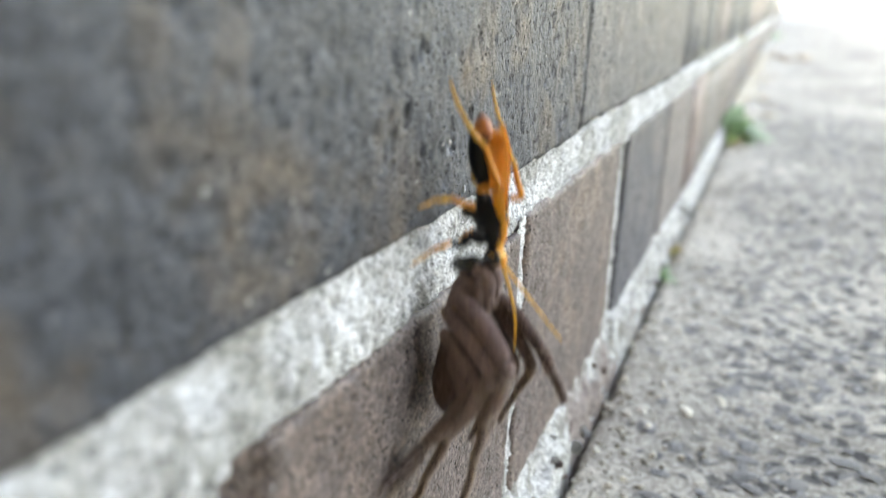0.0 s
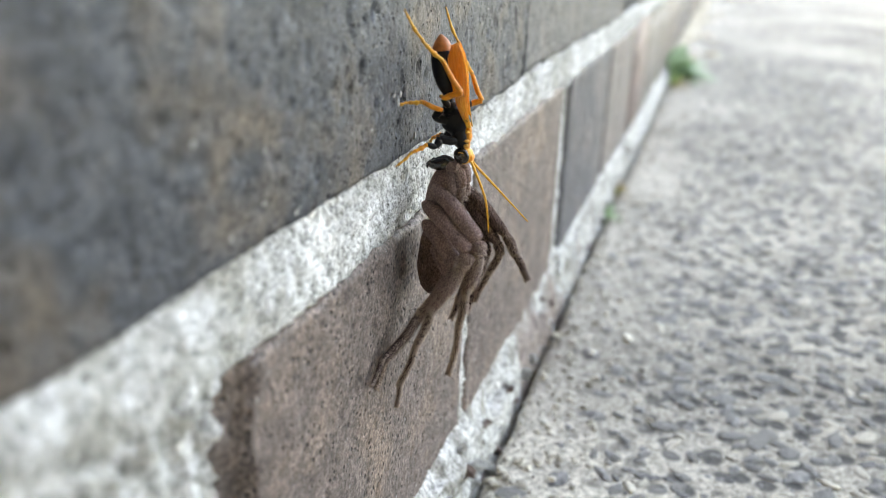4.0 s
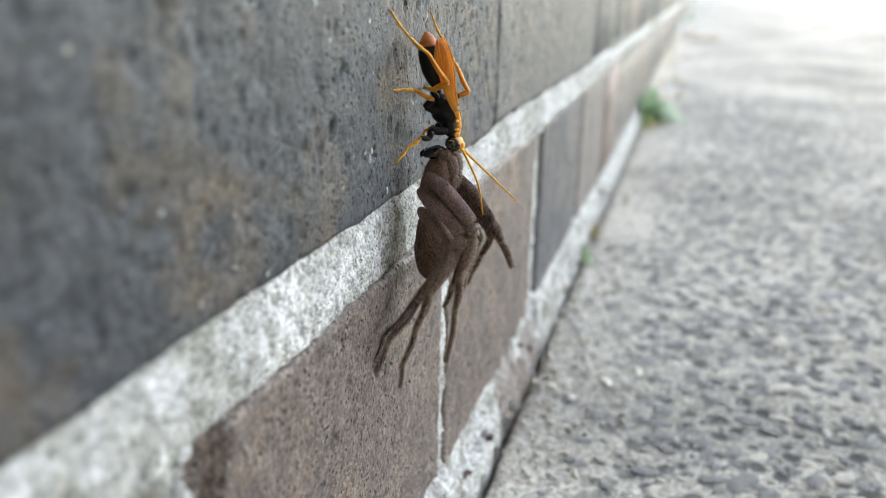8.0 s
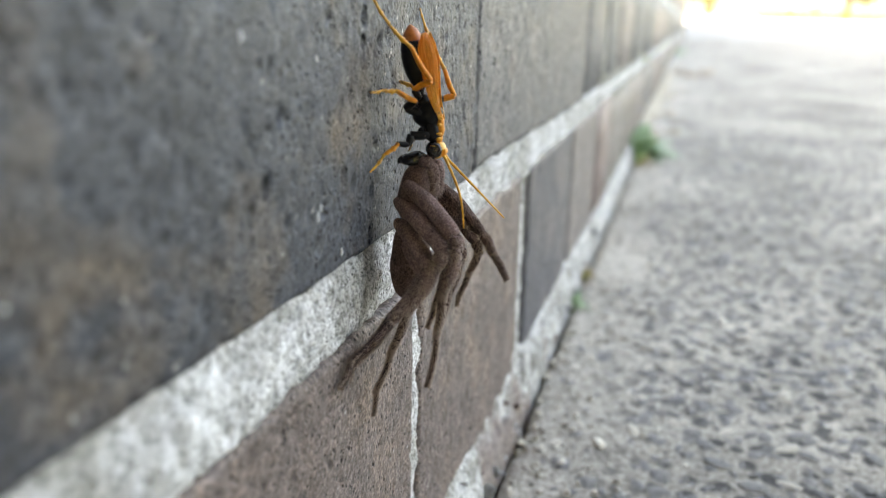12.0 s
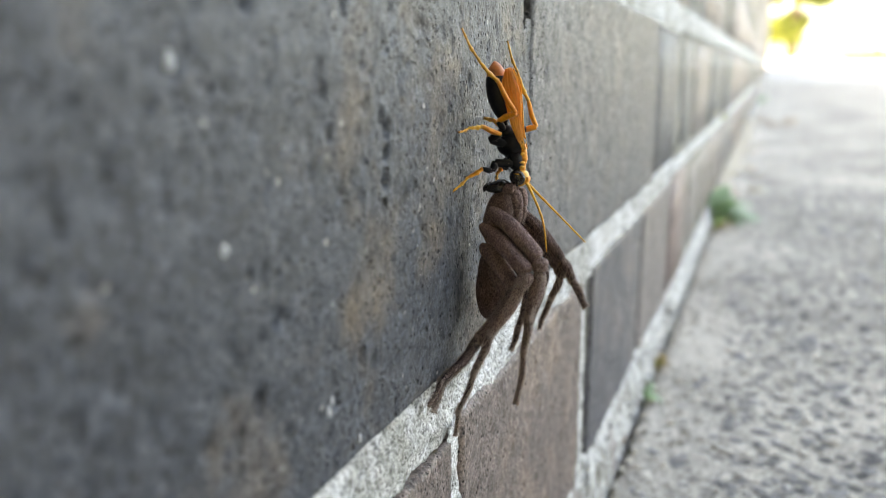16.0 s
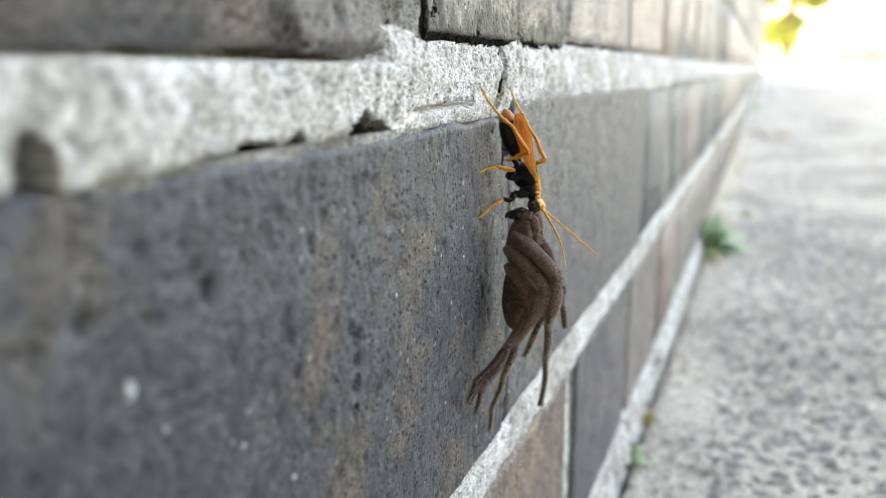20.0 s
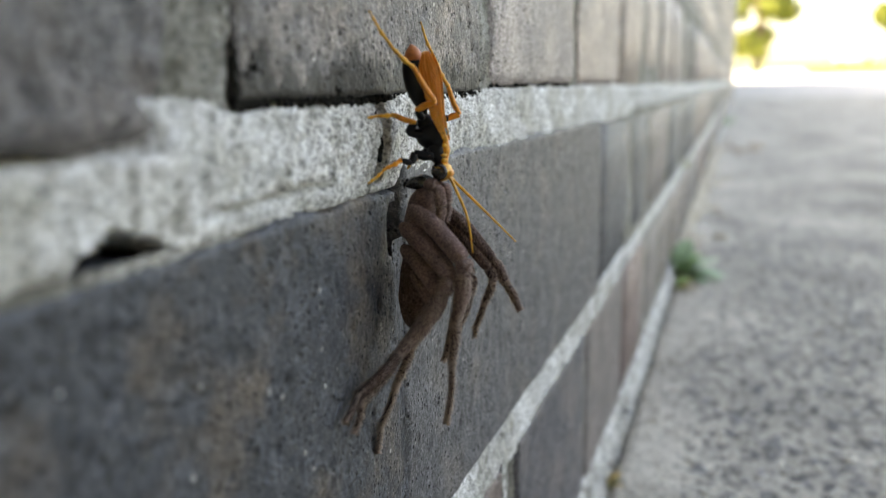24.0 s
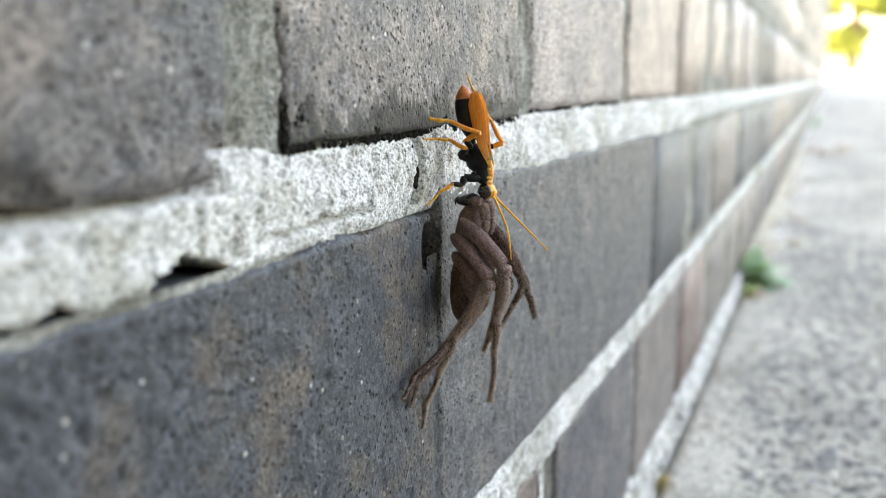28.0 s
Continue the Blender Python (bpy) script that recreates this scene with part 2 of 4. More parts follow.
def simple(name, lo, hi, scale=400, rough=0.7, spec=0.3, bump_d=0.0, stretch=(1, 1, 1), translucent=0.0, island=0.0):
    m, nt, b = mat(name, rough, spec)
    v = coords(nt, stretch)
    g = grain(nt, v, scale, 4, 0.65)
    c = ramp(nt, g, (0.32, lo), (0.68, hi))
    if island:
        geo = nt.nodes.new("ShaderNodeNewGeometry")
        c = mix(nt, 1.0, c, ramp(nt, geo.outputs["Random Per Island"], (0, (1 - island,) * 3), (1, (1 + island,) * 3)), "MULTIPLY")
    colour(nt, b, c)
    if bump_d:
        bump(nt, b, g, 0.8, bump_d)
    if translucent:
        b.inputs["Subsurface Weight"].default_value = translucent
        b.inputs["Subsurface Radius"].default_value = (0.001, 0.0006, 0.0003)
    return m


STONE = simple("dark_pebble", (0.078, 0.078, 0.081), (0.27, 0.266, 0.262), 520, 0.6, 0.4, 0.0004, island=0.35)
STONE_PALE = simple("pale_pebble", (0.35, 0.33, 0.29), (0.6, 0.57, 0.5), 300, 0.7, 0.3, 0.0004, island=0.3)
CHITIN = simple("black_chitin", (0.004, 0.004, 0.005), (0.009, 0.009, 0.011), 1500, 0.40, 0.22, 0.00006)
ORANGE = simple("orange_chitin", (0.66, 0.21, 0.014), (0.95, 0.37, 0.04), 900, 0.38, 0.5, 0.00005, translucent=0.1)
TIP_ORANGE = simple("rust_orange_chitin", (0.36, 0.10, 0.024), (0.62, 0.20, 0.05), 900, 0.4, 0.45, 0.00005)
YELLOW = simple("yellow_chitin", (0.66, 0.28, 0.02), (0.90, 0.47, 0.05), 900, 0.38, 0.5, translucent=0.1)
EYE = simple("dark_eye", (0.010, 0.008, 0.008), (0.035, 0.022, 0.018), 2500, 0.2, 0.6)
WING = simple("amber_wing", (0.60, 0.20, 0.012), (1.0, 0.50, 0.085), 1300, 0.34, 0.5, 0.00012, (3, 3, 0.12), 0.15)
wing_nodes = WING.node_tree
glow = wing_nodes.nodes.new("ShaderNodeBsdfTranslucent")
glow.inputs[0].default_value = (1.0, 0.42, 0.05, 1)
both = wing_nodes.nodes.new("ShaderNodeMixShader")
both.inputs[0].default_value = 0.40
wing_nodes.links.new(wing_nodes.nodes["Principled BSDF"].outputs[0], both.inputs[1])
wing_nodes.links.new(glow.outputs[0], both.inputs[2])
wing_nodes.links.new(both.outputs[0], wing_nodes.nodes["Material Output"].inputs[0])
def fur_material(name, dark, mid, light, spots):
    """Short felted fur: fine pale and dark flecks, broad mottling, scattered dark dots."""
    m, nt, b = mat(name, 0.92, 0.12)
    v = coords(nt, (1, 1, 0.55))
    fine = grain(nt, v, 4200, 3, 0.7)
    c = ramp(nt, fine, (0.36, dark), (0.50, mid), (0.64, light))
    c = mix(nt, 1.0, c, ramp(nt, grain(nt, v, 420, 4, 0.6), (0.36, (0.78, 0.77, 0.76)), (0.62, (1.16, 1.15, 1.15))), "MULTIPLY")
    dots = mix(nt, grey(nt, grain(nt, v, 500, 2), 0.52, 0.60), (1.0, 1.0, 1.0), ramp(nt, cells(nt, v, 900), (0.14, (spots, spots, spots)), (0.30, (1, 1, 1))))
    colour(nt, b, mix(nt, 1.0, c, dots, "MULTIPLY"))
    bump(nt, b, fine, 1.0, 0.0005)
    return m


FUR = fur_material("grey_brown_fur", (0.135, 0.088, 0.081), (0.228, 0.155, 0.145), (0.37, 0.270, 0.253), 0.40)
FUR_DARK = fur_material("dark_brown_fur", (0.045, 0.029, 0.026), (0.096, 0.063, 0.057), (0.19, 0.135, 0.124), 0.40)
ABDOMEN = fur_material("brown_abdomen", (0.058, 0.035, 0.030), (0.125, 0.080, 0.070), (0.22, 0.155, 0.140), 0.6)
HAIR_DARK = simple("brown_hair", (0.10, 0.066, 0.054), (0.24, 0.17, 0.145), 900, 0.8, 0.2)
HAIR = simple("pale_hair", (0.22, 0.165, 0.14), (0.42, 0.33, 0.29), 900, 0.8, 0.2)
FANG = simple("glossy_black", (0.006, 0.005, 0.005), (0.02, 0.015, 0.014), 900, 0.22, 0.6)
GREEN = simple("weed_green", (0.20, 0.35, 0.12), (0.44, 0.60, 0.28), 200, 0.55, 0.35)
GREEN_PALE = simple("pale_green", (0.26, 0.42, 0.25), (0.43, 0.59, 0.39), 200, 0.55, 0.35)
STRAW = simple("dry_straw", (0.30, 0.21, 0.09), (0.52, 0.40, 0.20), 300, 0.8, 0.2)
LITTER = simple("dry_leaf", (0.32, 0.25, 0.18), (0.50, 0.40, 0.30), 200, 0.8, 0.2)
SHELL = simple("white_chip", (0.62, 0.60, 0.55), (0.84, 0.82, 0.78), 200, 0.6, 0.3)
FLECK = simple("salt_fleck", (0.30, 0.31, 0.32), (0.62, 0.63, 0.64), 1500, 0.8, 0.2, 0.0003)
JOINT_BLACK = simple("joint_black", (0.006, 0.006, 0.006), (0.030, 0.029, 0.026), 900, 1.0, 0.02)
DIRT = simple("sandy_dirt", (0.14, 0.125, 0.10), (0.46, 0.42, 0.36), 60, 0.95, 0.1, 0.002)
LAWN = simple("lawn", (0.055, 0.095, 0.018), (0.16, 0.19, 0.04), 1.2, 0.9, 0.15)
SAND = simple("pale_concrete", (0.40, 0.39, 0.37), (0.54, 0.53, 0.50), 3, 0.95, 0.03)
SAND_SUN = simple("sunlit_concrete", (0.36, 0.35, 0.32), (0.52, 0.51, 0.47), 3, 0.9, 0.2)
BARK = simple("bark", (0.06, 0.045, 0.032), (0.16, 0.125, 0.09), 9, 0.95, 0.1, 0.01, (1, 1, 0.2))
LEAF = simple("tree_leaf", (0.06, 0.085, 0.012), (0.19, 0.21, 0.03), 2, 0.6, 0.3, island=0.4)
CAR_WHITE = simple("white_car_paint", (0.74, 0.74, 0.73), (0.80, 0.80, 0.79), 3, 0.3, 0.5)
CAR_GLASS = simple("dark_car_glass", (0.010, 0.012, 0.014), (0.025, 0.028, 0.032), 3, 0.08, 0.6)
RUBBER = simple("tyre_rubber", (0.012, 0.012, 0.012), (0.03, 0.03, 0.03), 20, 0.85, 0.2)
RENDER = simple("unseen_masonry", (0.09, 0.085, 0.08), (0.17, 0.155, 0.145), 9, 0.9, 0.2)


# ---- mesh helpers ----
def link(name, verts, faces, material, parent=None, label="", smooth=True):
    me = bpy.data.meshes.new(name)
    me.from_pydata(verts, [], faces)
    me.materials.append(material)
    if smooth:
        me.polygons.foreach_set("use_smooth", [True] * len(me.polygons))
    me.update()
    ob = new(name, me)
    if parent is not None:
        ob.parent = parent
    if label:
        ob["label"] = label
    return ob


def part(name, bm, material, parent, label="", smooth=True):
    """Links a bmesh as one mesh object under a thing or a part."""
    me = bpy.data.meshes.new(name)
    bm.to_mesh(me)
    bm.free()
    me.materials.append(material)
    if smooth:
        me.polygons.foreach_set("use_smooth", [True] * len(me.polygons))
    ob = new(name, me)
    if parent is not None:
        ob.parent = parent
    if label:
        ob["label"] = label
    return ob


def n3(x, y, z):
    return noise.noise((x, y, z))


def sheet(us, vs, place):
    """A grid of points place(u, v) with its faces."""
    verts = [place(u, v) for u in us for v in vs]
    m = len(vs)
    faces = [(i * m + j, (i + 1) * m + j, (i + 1) * m + j + 1, i * m + j + 1) for i in range(len(us) - 1) for j in range(m - 1)]
    return verts, faces


def tube(bm, pts, radii, sides=8, rough=0.0, seed=0.0):
    """A tapered tube along pts, closed at both ends."""
    pts = [Vector(p) for p in pts]
    rings = []
    for i, p in enumerate(pts):
        d = (pts[min(i + 1, len(pts) - 1)] - pts[max(i - 1, 0)]).normalized()
        a = d.cross(Vector((0.3, 1, 0.2))).normalized()
        b = d.cross(a)
        ring = []
        for k in range(sides):
            th = 2 * math.pi * k / sides
            r = radii[i] * (1 + rough * n3(k * 1.7 + seed, i * 1.3, seed))
            ring.append(bm.verts.new(p + a * (r * math.cos(th)) + b * (r * math.sin(th))))
        rings.append(ring)
    for r0, r1 in zip(rings, rings[1:]):
        for k in range(sides):
            bm.faces.new((r0[k], r0[(k + 1) % sides], r1[(k + 1) % sides], r1[k]))
    bm.faces.new(rings[0][::-1])
    bm.faces.new(rings[-1])
    return bm


def smooth_path(pts, radii, steps=5):
    """Catmull-Rom points and radii between the given ones."""
    P = [Vector(p) for p in pts]
    out, rad = [], []
    for i in range(len(P) - 1):
        p0, p1, p2, p3 = P[max(i - 1, 0)], P[i], P[i + 1], P[min(i + 2, len(P) - 1)]
        for s in range(steps):
            t = s / steps
            out.append(0.5 * ((2 * p1) + (p2 - p0) * t + (2 * p0 - 5 * p1 + 4 * p2 - p3) * t * t + (3 * p1 - p0 - 3 * p2 + p3) * t ** 3))
            rad.append(radii[i] + (radii[i + 1] - radii[i]) * t)
    out.append(P[-1])
    rad.append(radii[-1])
    return out, rad


def blob(bm, centre, size, turn=(0, 0, 0), seg=20, rings=14, rough=0.0, freq=1.0, seed=0.0):
    """An ellipsoid with an uneven skin."""
    res = bmesh.ops.create_uvsphere(bm, u_segments=seg, v_segments=rings, radius=1.0)
    m = Matrix.LocRotScale(Vector(centre), Euler([radians(a) for a in turn]), Vector(size))
    for v in res["verts"]:
        k = 1 + rough * n3(v.co.x * freq + seed, v.co.y * freq, v.co.z * freq)
        v.co = m @ (v.co * k)
    return bm


def hairs(bm, pts, radii, count, length, seed):
    """Fine tapered bristles that stand off a limb and lean towards its end."""
    rnd = random.Random(seed)
    pts = [Vector(p) for p in pts]
    for _ in range(count):
        i = rnd.randrange(len(pts) - 1)
        t = rnd.random()
        p = pts[i].lerp(pts[i + 1], t)
        r = radii[i] + (radii[i + 1] - radii[i]) * t
        d = (pts[i + 1] - pts[i]).normalized()
        a = d.cross(Vector((rnd.uniform(-1, 1), rnd.uniform(-1, 1), rnd.uniform(-1, 1)))).normalized()
        root = p + a * r * 0.9
        tip = root + (a * 0.75 + d * 0.7).normalized() * length * rnd.uniform(0.5, 1.2)
        w = d.cross(a) * 0.00006
        f = bm.faces.new((bm.verts.new(root - w), bm.verts.new(root + w), bm.verts.new(tip)))
        f.material_index = 1
    return bm


# ---- the brick wall ----
A0, A1, B0, B1, C0, C1 = 0.012, 0.0886, 0.1032, 0.1806, 0.1970, 0.2730


def brick_mesh(name, length, height, step, seed, edge=0.0026, pitted=1.0, chip=0.0, spots=(), broken=0.0):
    """A brick with its face towards +x, centred on its face: rounded and worn arrises, pits and hollows."""
    ny, nz = max(4, int(length / step)), max(3, int(height / step))
    ys = [length * (i / ny - 0.5) for i in range(ny + 1)]
    zs = [height * (j / nz - 0.5) for j in range(nz + 1)]
    fine = step < 0.003

    def place(y, z):
        ey, ez = length / 2 - abs(y), height / 2 - abs(z)
        e = min(ey, ez)
        r = edge * (0.6 + 0.7 * n3(y * 60 + seed, z * 60, seed))
        x = -0.7 * min(edge, 0.0026) * max(0.0, 1 - e / max(r, 1e-4)) ** 2
        if fine:
            x += 0.00040 * n3(y * 90 + seed, z * 90, 1.3) + 0.00016 * n3(y * 330, z * 330 + seed, 4.1)
            pit = n3(y * 420 + seed, z * 300, 7.7) - 0.36
            if pit > 0:
                x -= min(0.0004, pit * 0.003) * pitted
            if chip and ez < chip:
                c = n3(y * 75 + seed * 2, z * 75, 2.2) + 0.25
                if c > 0:
                    x -= min(0.006, 0.5 * chip, c * 0.016) * (1 - ez / chip)
            for sy, sz, sr, sd in spots:
                d2 = ((y - sy) / sr) ** 2 + ((z - sz) / (sr * 1.5)) ** 2
                if d2 < 1.6:
                    k = 1 - d2 / 1.6 + 0.5 * n3(y * 700, z * 700, sr * 999)
                    x -= sd * max(0.0, min(1.0, 1.6 * k))
            if broken and y < broken - length / 2:
                k = (broken - length / 2 - y) / broken + 0.35 * n3(y * 120, z * 90, 8)
                if k > 0.15:
                    x -= 0.0016 + 0.003 * k + 0.0012 * n3(y * 400, z * 160, 3)
            wob = 0.0013 * n3(y * 110, z * 110, seed + 3)
            if ey < 1e-5:
                y += wob
            if ez < 1e-5:
                z += wob
        return (x, y, z)

    verts, faces = sheet(ys, zs, place)
    m = nz + 1
    ring = [i * m for i in range(ny + 1)] + [ny * m + j for j in range(1, nz + 1)] + [i * m + nz for i in range(ny - 1, -1, -1)] + [j for j in range(nz - 1, 0, -1)]
    k = len(verts)
    verts += [(-0.05, verts[i][1], verts[i][2]) for i in ring]
    n = len(ring)
    faces += [(ring[i], k + i, k + (i + 1) % n, ring[(i + 1) % n]) for i in range(n)]
    me = bpy.data.meshes.new(name)
    me.from_pydata(verts, [], faces)
    me.polygons.foreach_set("use_smooth", [True] * len(me.polygons))
    me.update()
    return me


wall = tagged(new("wall_brick"), "weathered dark brick wall with rough pale mortar beside a path", "wall", kind="structure")
bm = bmesh.new()
bmesh.ops.create_cube(bm, size=1, matrix=Matrix.LocRotScale((-0.140, -0.18, 0.2), None, (0.20, 1.04, 0.6)))
bmesh.ops.create_cube(bm, size=1, matrix=Matrix.LocRotScale((-0.122, 5.17, 0.2), None, (0.2410, 9.66, 0.6)))
bmesh.ops.create_cube(bm, size=1, matrix=Matrix.LocRotScale((-0.122, 4.65, 1.7), None, (0.228, 10.70, 2.4)))
part("wall_core", bm, MORTAR_GREY, wall, smooth=False)
# added block hidden behind the wall; its shadow covers path and pavement
bm = bmesh.new()
bmesh.ops.create_cube(bm, size=1, matrix=Matrix.LocRotScale((-3.25, 8.6, 2.6), None, (6.0, 21.0, 5.4)))
tagged(part("wall_building", bm, RENDER, None, smooth=False), "unseen block added behind the brickwork to shade path and pavement", "wall", kind="structure")
# added roof and walls, out of view, that leave light mainly from +y
for name, centre, size, text, what in (("ceiling", (0.75, -2.12, 2.35), (2.3, 3.96, 0.1), "unseen roof added to shade the near wall", "ceiling"),
                                       ("wall_opposite", (0.85, -2.12, 1.14), (0.2, 3.96, 2.32), "unseen wall added to block light from the side", "wall"),
                                       ("wall_back", (0.8, -4.0, 1.14), (1.7, 0.2, 2.32), "unseen wall added to block light from behind", "wall")):
    bm = bmesh.new()
    bmesh.ops.create_cube(bm, size=1, matrix=Matrix.LocRotScale(centre, None, size))
    tagged(part(name, bm, RENDER, None, smooth=False), text, what, kind="structure")


def lay_brick(y0, y1, z0, z1, material, step, seed, proud=0.0, tilt=0.0, **kw):
    me = brick_mesh("brick", y1 - y0, z1 - z0, step, seed, **kw)
    me.materials.append(material)
    ob = new("brick", me)
    ob.parent = wall
    ob.matrix_basis = pose(proud, (y0 + y1) / 2, (z0 + z1) / 2, tilt, 0, 0)
    return ob


# the bricks that the camera passes nearest
pits = random.Random(8)
HOLES = [(-0.0086, 0.1730, 0.0030, 0.0070), (-0.0852, 0.1511, 0.0009, 0.0016), (-0.0871, 0.1530, 0.0007, 0.0012), (-0.0856, 0.1475, 0.0008, 0.0016), (-0.0860, 0.1439, 0.0009, 0.0014), (-0.0865, 0.1400, 0.0007, 0.0010), (-0.1208, 0.1215, 0.0009, 0.0012), (-0.1164, 0.1303, 0.0008, 0.0012),
         (-0.1030, 0.1145, 0.0008, 0.0010), (-0.1200, 0.1675, 0.0009, 0.0012), (-0.1380, 0.1690, 0.0008, 0.0010), (-0.0950, 0.1185, 0.0008, 0.0011)]
HOLES += [(pits.uniform(-0.2, -0.01), pits.uniform(0.108, 0.178), pits.uniform(0.0003, 0.0007), pits.uniform(0.0004, 0.0010)) for _ in range(45)]
CY, CZ = (-0.2355 - 0.0077) / 2, (B0 + B1) / 2
long_brick = lay_brick(-0.2355, -0.0077, B0, B1, BRICK_DARK, 0.0007, 1.0, edge=0.0016, spots=[(y - CY, z - CZ, a, d) for y, z, a, d in HOLES])
for y, z, a, b in ((-0.1259, 0.1410, 0.0011, 0.0011), (-0.1327, 0.1607, 0.0009, 0.0016), (-0.1035, 0.1286, 0.0007, 0.0018), (-0.1050, 0.1140, 0.0008, 0.0014), (-0.0962, 0.1062, 0.0007, 0.0011),
                   (-0.0381, 0.1689, 0.0005, 0.0006), (-0.0534, 0.1585, 0.0006, 0.0006), (-0.1660, 0.1200, 0.0008, 0.0007), (-0.0885, 0.1713, 0.0005, 0.0005), (-0.0679, 0.1645, 0.0005, 0.0005),
                   (-0.0377, 0.1537, 0.0005, 0.0006), (-0.0480, 0.1260, 0.0005, 0.0005), (-0.0220, 0.1640, 0.0003, 0.0004), (-0.0740, 0.1310, 0.0004, 0.0004), (-0.1140, 0.1510, 0.0005, 0.0004),
                   (-0.1040, 0.1290, 0.0005, 0.0009), (-0.1040, 0.1152, 0.0006, 0.0010)):
    bm = bmesh.new()
    blob(bm, (0.0000, y - CY, z - CZ), (0.00022, a * 0.7, b * 0.7), (0, 0, 0), 8, 6, 0.5, 1.5, y * 999)
    part("salt_fleck", bm, FLECK, long_brick)
lay_brick(-0.0055, 0.2315, 0.1042, 0.1842, BRICK_GREY, 0.0012, 7.0, proud=0.0003, tilt=-0.4, edge=0.0014)
lay_brick(-0.47, -0.245, B0, B1, BRICK_DARK, 0.004, 3.0)
lay_brick(-0.300, -0.207, A0, A1, BRICK_BROWN, 0.0015, 11.0, chip=0.010)
lay_brick(-0.1655, -0.0567, A0, A1, BRICK_BROWN, 0.0009, 13.0, broken=0.0095, edge=0.0012)
lay_brick(-0.0523, 0.0642, A0, 0.0915, BRICK_BROWN, 0.0010, 17.0, proud=0.0002, edge=0.0012)
lay_brick(0.0825, 0.2005, A0, 0.0925, BRICK_MAUVE, 0.0015, 19.0)
lay_brick(0.2075, 0.3265, A0, 0.0925, BRICK_PLUM, 0.002, 21.0)
lay_brick(-0.300, -0.186, 0.1930, C1, BRICK_MAUVE, 0.002, 23.0, chip=0.006)
lay_brick(-0.178, -0.0685, 0.1932, C1, BRICK_MAUVE, 0.0009, 25.0, chip=0.008)
lay_brick(-0.0562, 0.0455, 0.1968, C1, BRICK_GRIMY, 0.0009, 27.0, edge=0.0014)
lay_brick(0.0555, 0.1625, 0.1985, C1, BRICK_PALE, 0.0012, 29.0, edge=0.0040)
lay_brick(0.1725, 0.2845, 0.1985, C1, BRICK_PALE, 0.002, 31.0)


def mortar_strip(y0, y1, z0, z1, step, seed, depth=-0.0018, amp0=0.0016, crack=(), material=None, lap=0.0, flat=False, droop=0.0035, rows=0):
    """A rough bed of mortar that bulges between its bricks; crack: stretches that have fallen away under its edge."""
    ys = np.linspace(y0, y1, max(2, int((y1 - y0) / step)))
    zs = np.linspace(z0, z1, rows or max(3, int((z1 - z0) / step)))

    def place(y, z):
        u = (z - z0) / (z1 - z0)
        amp = amp0 if y < 0.01 else amp0 * max(0.4, 1 - 12 * (y - 0.01))
        x = depth - (0.0012 if y > 0.02 and depth > -0.001 else 0) + 0.0012 * math.sin(math.pi * u) - droop * abs(2 * u - 1) ** 6 + amp * n3(y * 70 + seed, z * 110, 0.5) + amp * 0.4 * n3(y * 260, z * 260, seed)
        x += 0.0006 * n3(y * 700, z * 700, seed)
        if flat:
            x = depth + amp0 * (n3(y * 300, z * 180, seed) + 0.6 * n3(y * 900, z * 900, seed))
        for cy0, cy1, cu0, cu1, d in crack:
            if cy0 < y < cy1:
                k = math.sin(math.pi * (y - cy0) / (cy1 - cy0))
                if cu0 < u < cu0 + (cu1 - cu0) * (0.35 + 0.65 * k) * (1 + 0.35 * n3(y * 200, seed, 0)):
                    x -= d * min(1, 2.5 * k)
        if lap and min(z - z0, z1 - z) < lap:
            x = min(x, -0.0032)
        return (x, float(y), float(z))

    verts, faces = sheet([float(a) for a in ys], [float(a) for a in zs], place)
    return link("mortar_bed" if y1 - y0 > z1 - z0 else "mortar_joint", verts, faces, material or MORTAR, wall)


mortar_strip(-0.30, 0.34, A1 - 0.004, B0 + 0.0045, 0.0008, 2.0, lap=0.0036, droop=0.0012)
mortar_strip(-0.30, 0.34, B1 - 0.004, C0 + 0.005, 0.0008, 5.0, depth=-0.0012, amp0=0.0015, material=MORTAR_BED, lap=0.0036,
             crack=((-0.0900, -0.0675, 0.0, 0.290, 0.040), (-0.0950, -0.0850, 0.0, 0.20, 0.040), (-0.22, -0.090, 0.0, 0.18, 0.002), (-0.1435, -0.1385, 0.19, 0.36, 0.025), (-0.064, -0.030, 0.28, 0.33, 0.003), (-0.0150, -0.0115, 0.2, 1.0, 0.005), (-0.1280, -0.0820, 0.0, 0.212, 0.020),
                    (-0.060, -0.008, 0.78, 1.0, 0.007), (-0.19, -0.071, 0.63, 1.0, 0.012)))
